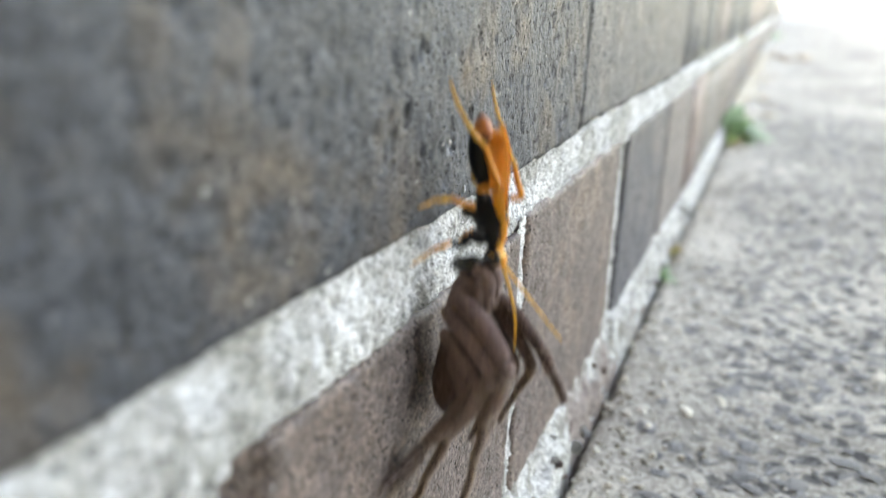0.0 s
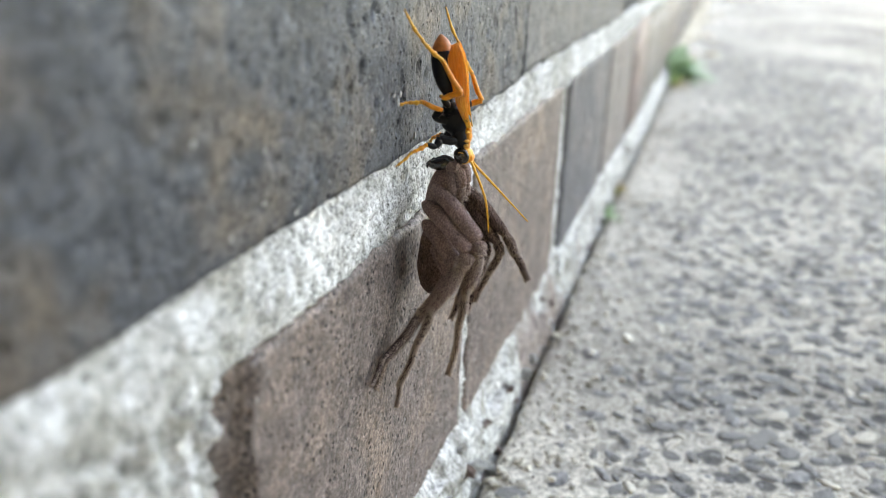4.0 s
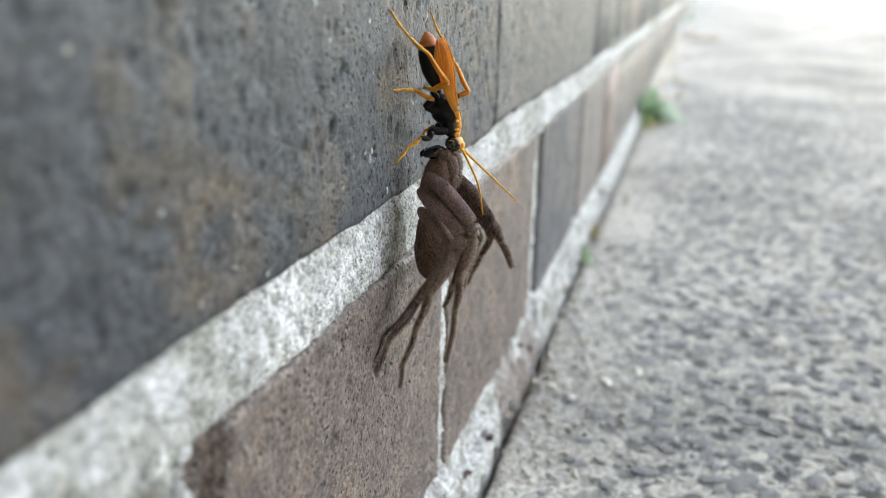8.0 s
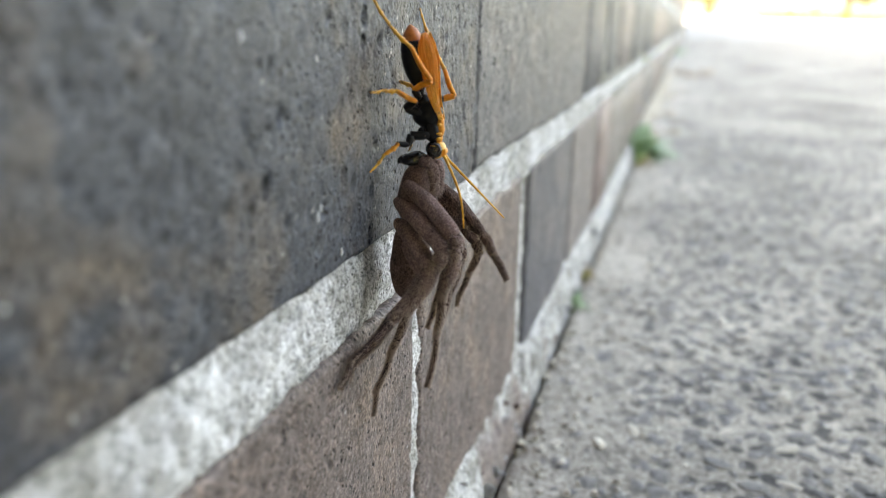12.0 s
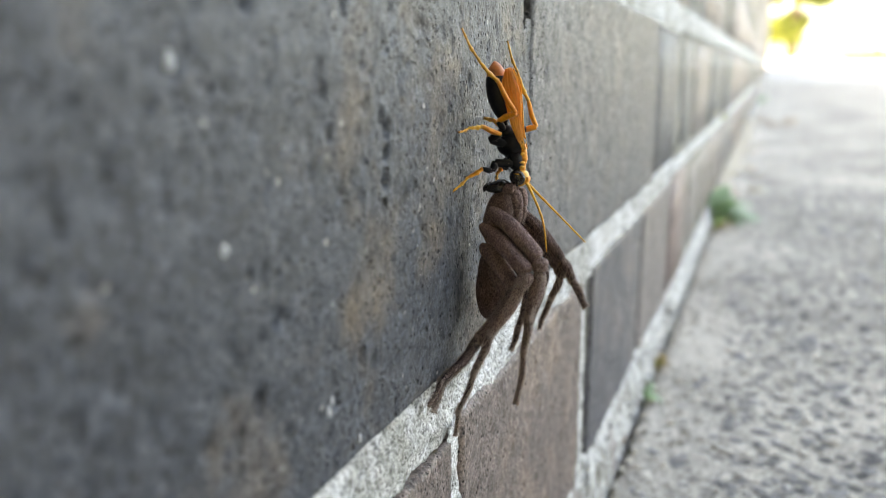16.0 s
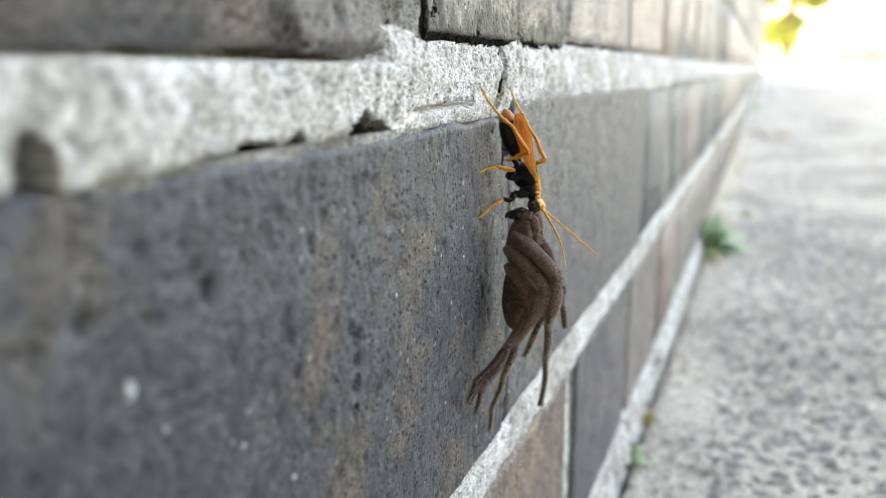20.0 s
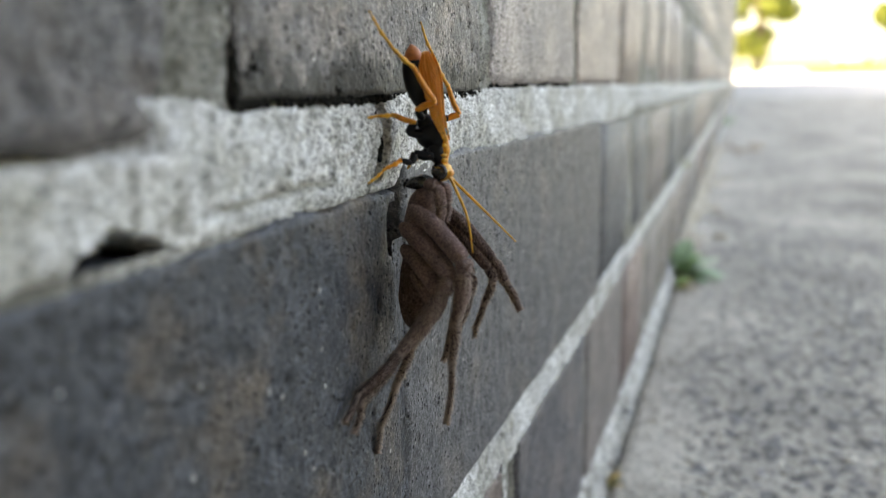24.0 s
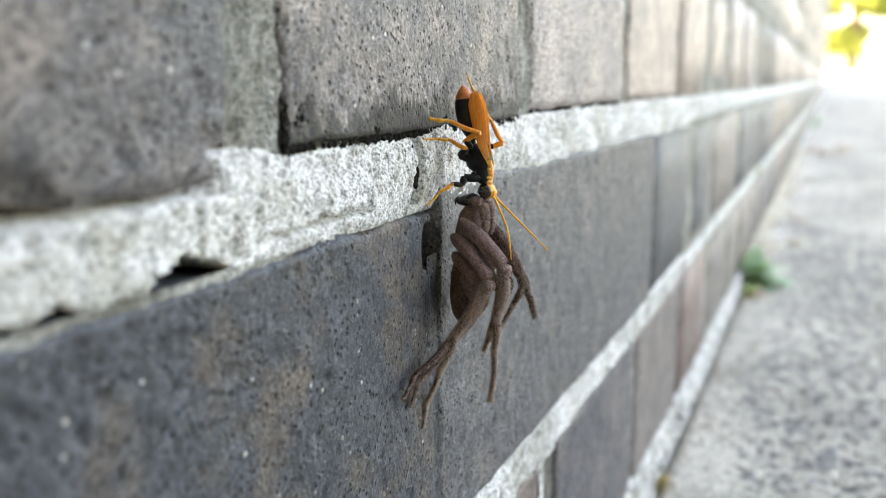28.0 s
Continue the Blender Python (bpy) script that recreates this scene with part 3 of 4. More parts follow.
# upright joints: middle, width, foot, head, depth, unevenness, material
# at -0.0066 the dark and black fills carry the crack's shade in their colour
for y, w, z0, z1, dep, amp, m in ((-0.0066, 0.0030, B0 - 0.003, B0 + 0.008, -0.0030, 0.0006, MORTAR_DARK), (-0.0066, 0.0054, B0 + 0.0076, B0 + 0.068, -0.0003, 0.0003, BRICK_DARK),
                                  (-0.0066, 0.0030, B0 + 0.0676, B1 + 0.003, -0.0060, 0.0008, JOINT_BLACK), (0.2350, 0.008, B0 - 0.002, B1 + 0.003, -0.0035, 0.0006, MORTAR_DARK),
                                  (-0.0545, 0.0075, A0, A1 + 0.003, -0.0005, 0.0007, MORTAR), (0.0668, 0.0052, A0, A1 + 0.005, 0.0002, 0.0009, MORTAR), (0.0760, 0.0140, A0, A1 + 0.005, -0.0016, 0.0008, MORTAR_OLD),
                                  (-0.1868, 0.043, A0, A1 + 0.004, -0.0012, 0.0030, MORTAR_BED), (0.204, 0.009, A0, A1 + 0.003, -0.0012, 0.0006, MORTAR_GREY), (-0.0622, 0.015, C0 - 0.001, C1, -0.0010, 0.0010, MORTAR_GREY),
                                  (0.0505, 0.012, C0 - 0.001, C1, -0.0012, 0.0008, MORTAR_GREY), (-0.182, 0.012, C0 - 0.001, C1, -0.003, 0.0008, MORTAR_OLD), (0.1675, 0.012, C0 - 0.001, C1, -0.0012, 0.0006, MORTAR_GREY)):
    mortar_strip(y - w / 2, y + w / 2, z0, z1, 0.0008, y * 50, depth=dep, amp0=amp, material=m, flat=True)

mortar_strip(-0.135, -0.056, B1 - 0.0030, B1 + 0.0010, 0.0006, 3.7, depth=-0.0006, amp0=0.0005, material=MORTAR_GREY, flat=True)

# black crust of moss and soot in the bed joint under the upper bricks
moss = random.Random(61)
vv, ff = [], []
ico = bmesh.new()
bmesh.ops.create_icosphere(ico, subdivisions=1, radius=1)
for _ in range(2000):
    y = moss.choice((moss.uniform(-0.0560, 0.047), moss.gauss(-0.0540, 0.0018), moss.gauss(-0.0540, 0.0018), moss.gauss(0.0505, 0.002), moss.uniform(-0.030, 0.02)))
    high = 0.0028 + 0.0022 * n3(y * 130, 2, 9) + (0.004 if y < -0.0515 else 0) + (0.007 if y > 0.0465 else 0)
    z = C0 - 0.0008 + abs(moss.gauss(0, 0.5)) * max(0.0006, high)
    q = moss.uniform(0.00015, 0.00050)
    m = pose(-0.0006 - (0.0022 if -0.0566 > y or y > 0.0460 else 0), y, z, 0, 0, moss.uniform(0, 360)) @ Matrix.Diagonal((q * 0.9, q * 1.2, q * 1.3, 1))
    k = len(vv)
    vv += [tuple(m @ (v.co * moss.uniform(0.6, 1.3))) for v in ico.verts]
    ff += [tuple(k + v.index for v in f.verts) for f in ico.faces]
for _ in range(1500):
    side = moss.choice((0.0452, 0.0568, 0.0568, 0.1617))
    y, z = side + moss.gauss(0, 0.0007), C0 + abs(moss.gauss(0, 0.6)) * (C1 - C0)
    if moss.random() < 0.4:
        y, z = moss.uniform(0.056, 0.165), C0 + 0.0002 + abs(moss.gauss(0, 0.0010))
    if moss.random() < 0.10:
        y, z = moss.gauss(-0.0135, 0.0010), moss.uniform(B1 + 0.003, C0)
    if n3(y * 60, z * 70, 4) < -0.12:
        continue
    q = moss.uniform(0.00015, 0.00055)
    m = pose(-0.0016 if z > C0 else 0.0, y, z, 0, 0, moss.uniform(0, 360)) @ Matrix.Diagonal((q * 0.9, q * 1.1, q * 1.6, 1))
    k = len(vv)
    vv += [tuple(m @ (v.co * moss.uniform(0.6, 1.3))) for v in ico.verts]
    ff += [tuple(k + v.index for v in f.verts) for f in ico.faces]
tagged(link("moss_crust", vv, ff, JOINT_BLACK, wall, smooth=False), kind="stuff")

# the rest of the wall, farther off
def course(z0, z1, joints, material_of, gap=0.009):
    for i, (a, b) in enumerate(zip(joints, joints[1:])):
        key = (round(b - a, 3), round(z1 - z0, 3), i % 3)
        if key not in far_meshes:
            far_meshes[key] = brick_mesh("brick", b - a - gap, z1 - z0, 0.03, i * 3.3)
        m = material_of(i)
        mk = (key, m.name)
        if mk not in far_meshes:
            far_meshes[mk] = far_meshes[key].copy()
            far_meshes[mk].materials.append(m)
        ob = new("brick", far_meshes[mk])
        ob.parent = wall
        ob.matrix_basis = pose(random.uniform(-0.0008, 0.0008), (a + b) / 2, (z0 + z1) / 2, 0, 0, random.uniform(-0.3, 0.3))


far_meshes = {}
A1F, B0F, B1F, C0F = 0.0925, 0.1020, 0.1836, 0.1970
HEADERS_A = [0.330 + 0.1225 * i for i in range(79)]
STRETCH_B = [0.2350, 0.364, 0.452, 0.640, 0.78, 0.91] + [1.15 + 0.24 * i for i in range(37)]
HEADERS_C = [0.2885 + 0.118 * i for i in range(82)]
shade = random.Random(5)
pick = [shade.random() for _ in range(400)]
course(A0, A1F, HEADERS_A, lambda i: BRICK_RED if i in (0, 9) else BRICK_PLUM if pick[i] > 0.3 else BRICK_GREY)
course(B0F, B1F, STRETCH_B, lambda i: BRICK_GREY if pick[i + 60] > 0.25 else BRICK_PLUM, 0.0022)
# upper courses mostly pale: the grazing light on them is put into brick colour
course(C0F, C1, HEADERS_C, lambda i: BRICK_MAUVE if pick[i + 120] > 0.85 else BRICK_PALE, 0.006)
for k in range(4):
    z = 0.2845 + 0.0875 * k
    js = [-0.30 + 0.24 * i + 0.03 * k for i in range(43)] if k % 2 == 0 else [-0.30 + 0.1225 * i for i in range(84)]
    course(z, z + 0.076, js, lambda i: BRICK_PALE if pick[(i * 7 + k) % 400] > 0.3 else BRICK_MAUVE, 0.005)
for z0, z1 in ((A1F, B0F), (B1F, C0F), (C1, 0.2845), (0.3605, 0.372), (0.448, 0.4595)):
    mortar_strip(0.34 if z1 < 0.25 else -0.3, 9.95, z0 - 0.004, z1 + 0.004, 0.006, z0 * 90, depth=-0.0012, amp0=0.0012, lap=0.0036, rows=12, material=MORTAR if z1 < 0.25 else MORTAR_GREY)

# chipped footing along the foot of the wall
prof = [(-0.002, 0.0215), (0.0006, 0.0185), (0.0022, 0.0150), (0.0036, 0.0105), (0.0046, 0.0055), (0.0052, 0.000), (0.0054, -0.006), (0.0055, -0.012)]


def foot(y, s):
    i = min(int(s * 7), 6)
    f = s * 7 - i
    x = prof[i][0] * (1 - f) + prof[i + 1][0] * f
    z = prof[i][1] * (1 - f) + prof[i + 1][1] * f
    k = math.sin(math.pi * min(1, s * 1.1))
    x += k * (0.0030 * n3(y * 34, s * 2, 1) + 0.0022 * n3(y * 120, s * 7, 2) + 0.0008 * n3(y * 420, s * 22, 2)) + 0.0012 * n3(y * 9, 0, 8)
    z += k * (0.0044 * n3(y * 36, s * 2, 5) + 0.0030 * n3(y * 130, s * 7, 6) + 0.0007 * n3(y * 420, s * 22, 9))
    if y > 0.24 and z > 0:
        z *= max(0.55, 1 - 2.2 * (y - 0.24))
    return (x, y, z)


ys = [-0.3 + 0.0014 * i for i in range(560)] + [0.485 + 0.006 * i for i in range(1570)]
verts, faces = sheet(ys, [i / 20 for i in range(21)], foot)
footing = tagged(link("footing_strip", verts, faces, FOOTING), "chipped pale mortar fillet with brown brick scraps at the wall foot", "footing", kind="structure")
chips = random.Random(44)
for _ in range(90):
    y, t = -0.11 + 0.55 * chips.random() ** 1.3, chips.uniform(0.25, 0.95)
    fx, fy, fz = foot(y, t)
    q = chips.choice((0.0008, 0.0012, 0.0016, 0.0022)) * chips.uniform(0.8, 1.2)
    bm = bmesh.new()
    bmesh.ops.create_icosphere(bm, subdivisions=2, radius=1)
    for v in bm.verts:
        v.co *= 1 + 0.9 * n3(v.co.x * 1.7 + y * 99, v.co.y * 1.7, v.co.z * 1.7)
    pale = chips.random() < 0.8
    ob = part("mortar_lump" if pale else "brick_scrap", bm, MORTAR if pale else BRICK_RED, footing, smooth=False)
    ob.matrix_basis = pose(fx - q * 0.3, y, fz - q * 0.25, chips.uniform(-40, 40), chips.uniform(-40, 40), chips.uniform(0, 360)) @ Matrix.Diagonal((q * 0.8, q * 1.9, q * 0.9, 1))


def drift(y, x):
    k = max(0.0, 1 - x / (0.022 + 0.022 * n3(y * 7, 1, 2) + 0.016 * n3(y * 24, 3, 2)))
    rise = min(1.0, max(0.0, (y - 0.70) / 0.15))
    return (x, y, -0.004 + rise * (0.022 * k + 0.003 * n3(x * 120, y * 120, 5) * (k > 0)))


verts, faces = sheet([0.68 + 0.012 * i for i in range(150)], [0.004 * i for i in range(18)], drift)
tagged(link("dirt_drift", verts, faces, DIRT), "pale sandy dirt drifted against the wall foot", "dirt", kind="structure")

# ---- ground ----
def rise(y):
    """The ground climbs gently beyond the path."""
    return 0.0212 * (min(max(y, 11.0), 120.0) - 11.0)


verts, faces = sheet([-400, -40, -0.5, 5.6, 11, 18, 26, 40, 60, 120, 400], [-400, -40, -0.3, 0.4, 3, 40, 400], lambda y, x: (float(x), float(y), rise(y) - 0.02))
tagged(link("ground", verts, faces, LAWN, smooth=False), "sunlit yellow-green lawn reaching the horizon", "ground", kind="structure")


def paving(y, x):
    z = 0.0012 * n3(x * 26, y * 26, 1) + 0.0007 * n3(x * 110, y * 110, 3)
    edge = max(0.0, 1 - (x - 0.0077) / 0.006)
    return (x + (0.0014 * n3(y * 90, 1, 1) + 0.0012 * n3(y * 24, 4, 1) if edge > 0.9 else 0), y, z - 0.002 * edge ** 2 - (0.012 if x < 0.0074 else 0))


xs = [0.0071, 0.0077] + [0.0077 + 0.0022 * i for i in range(1, 90)] + [0.22, 0.25, 0.3, 0.4, 0.6, 1.0, 2.4, 8.0]
ys = [-0.35 + 0.02 * i for i in range(10)] + [-0.15 + 0.0026 * i for i in range(290)] + [0.61 + 0.02 * i for i in range(60)] + [1.9, 2.4, 3, 4, 5, 6, 7, 8, 9, 10, 11]
verts, faces = sheet(ys, xs, paving)
path = tagged(link("path", verts, faces, PATH_MAT), "grey exposed-aggregate path with dark pebbles in pale cement", "path", kind="structure")
verts, faces = sheet([11, 15, 20, 26], [-0.2, 0.6, 2.4, 8], lambda y, x: (x, y, rise(y) + 0.001))
tagged(link("pavement", verts, faces, SAND, smooth=False), "pale concrete pavement beyond the path", "pavement", kind="structure")
verts, faces = sheet([26, 32, 46], [-14, -2, 1.9], lambda y, x: (x + 0.06 * (y - 26), y, rise(y) + 0.001))
tagged(link("pavement_sunlit", verts, faces, SAND_SUN, smooth=False), "pale concrete crossing lying in full sun", "pavement", kind="structure")


def pebble_shape(rnd):
    bm2 = bmesh.new()
    bmesh.ops.create_icosphere(bm2, subdivisions=1, radius=1)
    s = rnd.uniform(0, 99)
    for v in bm2.verts:
        v.co *= 1 + 0.75 * n3(v.co.x * 1.6 + s, v.co.y * 1.6, v.co.z * 1.6)
    return bm2


rnd = random.Random(12)
shapes = []
for i in range(10):
    me = bpy.data.meshes.new("pebble")
    b2 = pebble_shape(rnd)
    b2.to_mesh(me)
    b2.free()
    me.materials.append(STONE if i < 8 else STONE_PALE)
    shapes.append(me)
placed = {}
rows_v, rows_f, pale_v, pale_f = [], [], [], []
count = 0
for _ in range(12000):
    y = -0.12 + 1.1 * rnd.random() ** 1.5
    x = 0.0125 + (0.25 + 0.5 * max(0, y)) * rnd.random()
    if x < 0.044 and rnd.random() < 0.95 - 9 * (x - 0.014):
        continue
    r = rnd.choice((0.0008, 0.0011, 0.0014, 0.0018, 0.0024, 0.0030)) * rnd.uniform(0.8, 1.2)
    cx, cy = int(x / 0.009), int(y / 0.009)
    if any((x - a) ** 2 + (y - b) ** 2 < (0.9 * (r + q)) ** 2 for i in (-1, 0, 1) for j in (-1, 0, 1) for a, b, q in placed.get((cx + i, cy + j), ())):
        continue
    placed.setdefault((cx, cy), []).append((x, y, r))
    me = shapes[rnd.randrange(8) if rnd.random() < 0.82 else 8 + rnd.randrange(2)]
    m = pose(x, y, 0.0002 + 0.0010 * n3(x * 26, y * 26, 1), 0, 0, rnd.uniform(0, 360)) @ Matrix.Diagonal((r * rnd.uniform(1.1, 2.1), r * rnd.uniform(0.8, 1.1), r * 0.22, 1))
    if count < 290 and r > 0.0013 and -0.06 < y < 0.14 and x < 0.14:
        ob = new("pebble", me)
        ob.parent = path
        ob.matrix_basis = m
        count += 1
        continue
    vv, ff = (pale_v, pale_f) if me in shapes[8:] else (rows_v, rows_f)
    k = len(vv)
    vv += [tuple(m @ v.co) for v in me.vertices]
    ff += [tuple(k + i for i in p.vertices) for p in me.polygons]
tagged(link("pebbles", rows_v, rows_f, STONE, path, smooth=False), kind="stuff")
tagged(link("pale_grit", pale_v, pale_f, STONE_PALE, path), kind="stuff")

# crumbs of mortar and grit lying along the joint
vv, ff = [], []
for _ in range(1500):
    y = -0.12 + 0.9 * rnd.random() ** 1.3
    x = 0.0082 + abs(rnd.gauss(0, 0.016))
    q = rnd.choice((0.0003, 0.0004, 0.0005, 0.0007, 0.0011)) * rnd.uniform(0.8, 1.3)
    me = shapes[rnd.randrange(10)]
    m = pose(x, y, q * 0.3 + max(0.0, 0.0065 - x) * 1.2, rnd.uniform(-40, 40), rnd.uniform(-40, 40), rnd.uniform(0, 360)) @ Matrix.Diagonal((q * 1.3, q, q * 0.8, 1))
    k = len(vv)
    vv += [tuple(m @ v.co) for v in me.vertices]
    ff += [tuple(k + i for i in pl.vertices) for pl in me.polygons]
tagged(link("mortar_crumbs", vv, ff, STONE_PALE, smooth=False), "pale mortar crumbs and grit along the wall foot", "grit", kind="stuff")

# ---- weeds and litter in the joint ----


def weed(x, y, seed, n, size, mats, label, z=0.0):
    r = random.Random(seed)
    thing = tagged(new("weed"), label, "weed", group="weeds along the wall foot")
    thing.matrix_basis = pose(x, y, z)
    for i in range(n):
        a, tilt, L = r.uniform(-0.9, 1.5), r.uniform(0.4, 1.2), size * r.uniform(0.5, 1.1)
        d = Vector((math.cos(a) * math.sin(tilt), math.sin(a) * math.sin(tilt), math.cos(tilt)))
        side = d.cross(Vector((0, 0, 1))).normalized()
        bm = bmesh.new()
        cols = []
        for k in range(6):
            t = k / 5
            c = d * (L * t) + Vector((0, 0, -0.35 * L * t * t))
            w = L * 0.17 * math.sin(math.pi * min(0.97, t * 0.9 + 0.06))
            cols.append([bm.verts.new(c + side * w * s + Vector((0, 0, 0.15 * w * abs(s)))) for s in (-1, 0, 1)])
        for p, q in zip(cols, cols[1:]):
            for k in range(2):
                bm.faces.new((p[k], p[k + 1], q[k + 1], q[k]))
        part("leaf", bm, mats[i % len(mats)], thing)
    bm = bmesh.new()
    tube(bm, [(0, 0, -0.006), (0.001, 0.001, size * 0.3), (0.003, 0.002, size * 0.6)], [size * 0.03, size * 0.025, size * 0.012], 6)
    part("stem", bm, mats[-1], thing)


weed(0.0062, 0.196, 3, 5, 0.014, (GREEN_PALE, GREEN_PALE, GREEN), "pale green seedling in the path joint")
weed(0.0065, 0.240, 4, 7, 0.017, (STRAW, GREEN, STRAW), "straw-yellow grass tuft in the path joint")
weed(0.006, 0.725, 5, 36, 0.058, (GREEN_PALE, GREEN, GREEN_PALE), "green weed growing at the wall foot")
weed(0.012, 0.660, 9, 9, 0.028, (STRAW, GREEN), "drying weed at the wall foot")
weed(0.000, 0.880, 6, 7, 0.016, (GREEN, STRAW), "small green weed rooted in the mortar bed", 0.097)
weed(0.010, 3.9, 7, 12, 0.07, (GREEN, GREEN_PALE), "distant green weed at the wall foot")


def litter(x, y, seed, size, material, label, category):
    r = random.Random(seed)
    bm = bmesh.new()
    blob(bm, (0, 0, size * 0.1), (size, size * r.uniform(0.5, 0.8), size * 0.14), (0, 0, r.uniform(0, 180)), 10, 7, 0.5, 1.4, seed)
    ob = part(category.replace(" ", "_"), bm, material, None)
    ob.matrix_basis = pose(x, y, max(0.0, drift(y, x)[2]) if x < 0.068 and 0.68 < y < 2.4 else 0.0)
    tagged(ob, label, category, group="scraps along the wall foot")


litter(0.018, 1.024, 2, 0.013, SHELL, "white broken shell on the grey path", "shell chip")
for i in range(9):
    litter(random.uniform(0.02, 0.13), random.uniform(2.3, 2.9), 20 + i, random.uniform(0.012, 0.03), LITTER, "curled dry brown leaf on the path", "dead leaf")
for i in range(10):
    litter(random.uniform(0.018, 0.07), random.uniform(0.95, 1.7), 50 + i, random.uniform(0.005, 0.011), (STRAW, LITTER, SHELL)[i % 3], "dry leaf scrap on the path", "leaf scrap")

# ---- the sunlit distance ----


def tree(x, y, height, crown, seed, label):
    r = random.Random(seed)
    thing = tagged(new("tree"), label, "tree", group="trees on the lawn")
    thing.matrix_basis = pose(x, y, rise(y) - 0.03)
    bm = bmesh.new()
    pts, rad = smooth_path([(0, 0, 0), (0.1, 0, height * 0.25), (-0.05, 0.1, height * 0.5), (0.1, 0, height * 0.8)], [0.15, 0.12, 0.09, 0.04], 4)
    tube(bm, pts, rad, 10, 0.15, seed)
    part("trunk", bm, BARK, thing)
    ends = []
    for i in range(13):
        a, z = r.uniform(0, 6.28), height * r.uniform(0.05, 0.62)
        e = Vector((math.cos(a) * crown * r.uniform(0.5, 0.9), math.sin(a) * crown * r.uniform(0.5, 0.9), z + height * r.uniform(0.0, 0.3)))
        ends.append(e)
        bm = bmesh.new()
        pts, rad = smooth_path([(0.05, 0, z), Vector((0.05, 0, z)).lerp(e, 0.5) + Vector((0, 0, 0.2)), e], [0.08, 0.05, 0.015], 3)
        tube(bm, pts, rad, 6)
        part("limb", bm, BARK, thing)
    vv, ff = [], []
    for e in ends + [Vector((0, 0, height * 0.85))]:
        for _ in range(520):
            p = e + Vector((r.gauss(0, 0.33), r.gauss(0, 0.33), r.gauss(0, 0.28))) * crown * 0.62
            s = r.uniform(0.06, 0.13)
            m = Matrix.LocRotScale(p, Euler((r.uniform(0, 6), r.uniform(0, 6), r.uniform(0, 6))), Vector((s, s * 0.55, s)))
            k = len(vv)
            vv += [tuple(m @ Vector(q)) for q in ((-1, 0, 0), (0, -1, 0.1), (1, 0, 0), (0, 1, 0.1))]
            ff.append((k, k + 1, k + 2, k + 3))
    tagged(link("crown", vv, ff, LEAF, thing, smooth=False), kind="stuff")


tree(0.62, 32.0, 5.2, 1.05, 1, "sunlit yellow-green tree beyond the wall end")
tree(5.15, 32.0, 5.4, 0.95, 2, "sunlit yellow-green tree on the lawn")
tree(-3.2, 36.0, 6.0, 2.0, 3, "sunlit yellow-green tree beyond the wall")

car = tagged(new("car"), "white parked car with dark windows beyond the lawn", "car")
car.matrix_basis = pose(11.6, 100.0, rise(100.0) - 0.02, 0, 0, 84)
bm = bmesh.new()
prof2 = [(-0.86, 0.28), (-0.9, 0.6), (-0.82, 0.92), (-0.62, 1.02), (0.62, 1.02), (0.82, 0.92), (0.9, 0.6), (0.86, 0.28)]
f0 = [bm.verts.new((x, -2.0, z)) for x, z in prof2]
f1 = [bm.verts.new((x, 2.0, z)) for x, z in prof2]
bm.faces.new(f0)
bm.faces.new(f1[::-1])
for i in range(8):
    bm.faces.new((f0[i], f1[i], f1[(i + 1) % 8], f0[(i + 1) % 8]))
bmesh.ops.bevel(bm, geom=bm.edges[:], offset=0.06, segments=2, affect="EDGES")
part("body", bm, CAR_WHITE, car)
bm = bmesh.new()
for y, s, z in ((-1.7, 0.78, 1.0), (-1.1, 0.60, 1.40), (0.5, 0.60, 1.40), (1.2, 0.78, 1.0)):
    for sx in (-1, 1):
        bm.verts.new((sx * s, y, z))
bm.verts.ensure_lookup_table()
v = bm.verts
for q in ((0, 1, 3, 2), (2, 3, 5, 4), (4, 5, 7, 6), (0, 2, 4, 6), (1, 7, 5, 3)):
    bm.faces.new([v[i] for i in q])
part("cabin_glass", bm, CAR_GLASS, car)
bm = bmesh.new()
bmesh.ops.create_cube(bm, size=1, matrix=Matrix.LocRotScale((0, -0.3, 1.41), None, (1.2, 1.7, 0.05)))
bmesh.ops.bevel(bm, geom=bm.edges[:], offset=0.02, segments=2, affect="EDGES")
part("roof", bm, CAR_WHITE, car)
for sx in (-0.8, 0.8):
    for y in (-1.3, 1.3):
        bm = bmesh.new()
        bmesh.ops.create_cone(bm, cap_ends=True, segments=20, radius1=0.32, radius2=0.32, depth=0.2, matrix=Matrix.LocRotScale((sx, y, 0.33), Euler((0, radians(90), 0)), None))
        part("wheel", bm, RUBBER, car, smooth=False)

# ---- the spider wasp and its prey (built in millimetres of their own, x away from the wall, y along it, z up) ----
MM = 0.001


def V(*c):
    return Vector(c) * MM


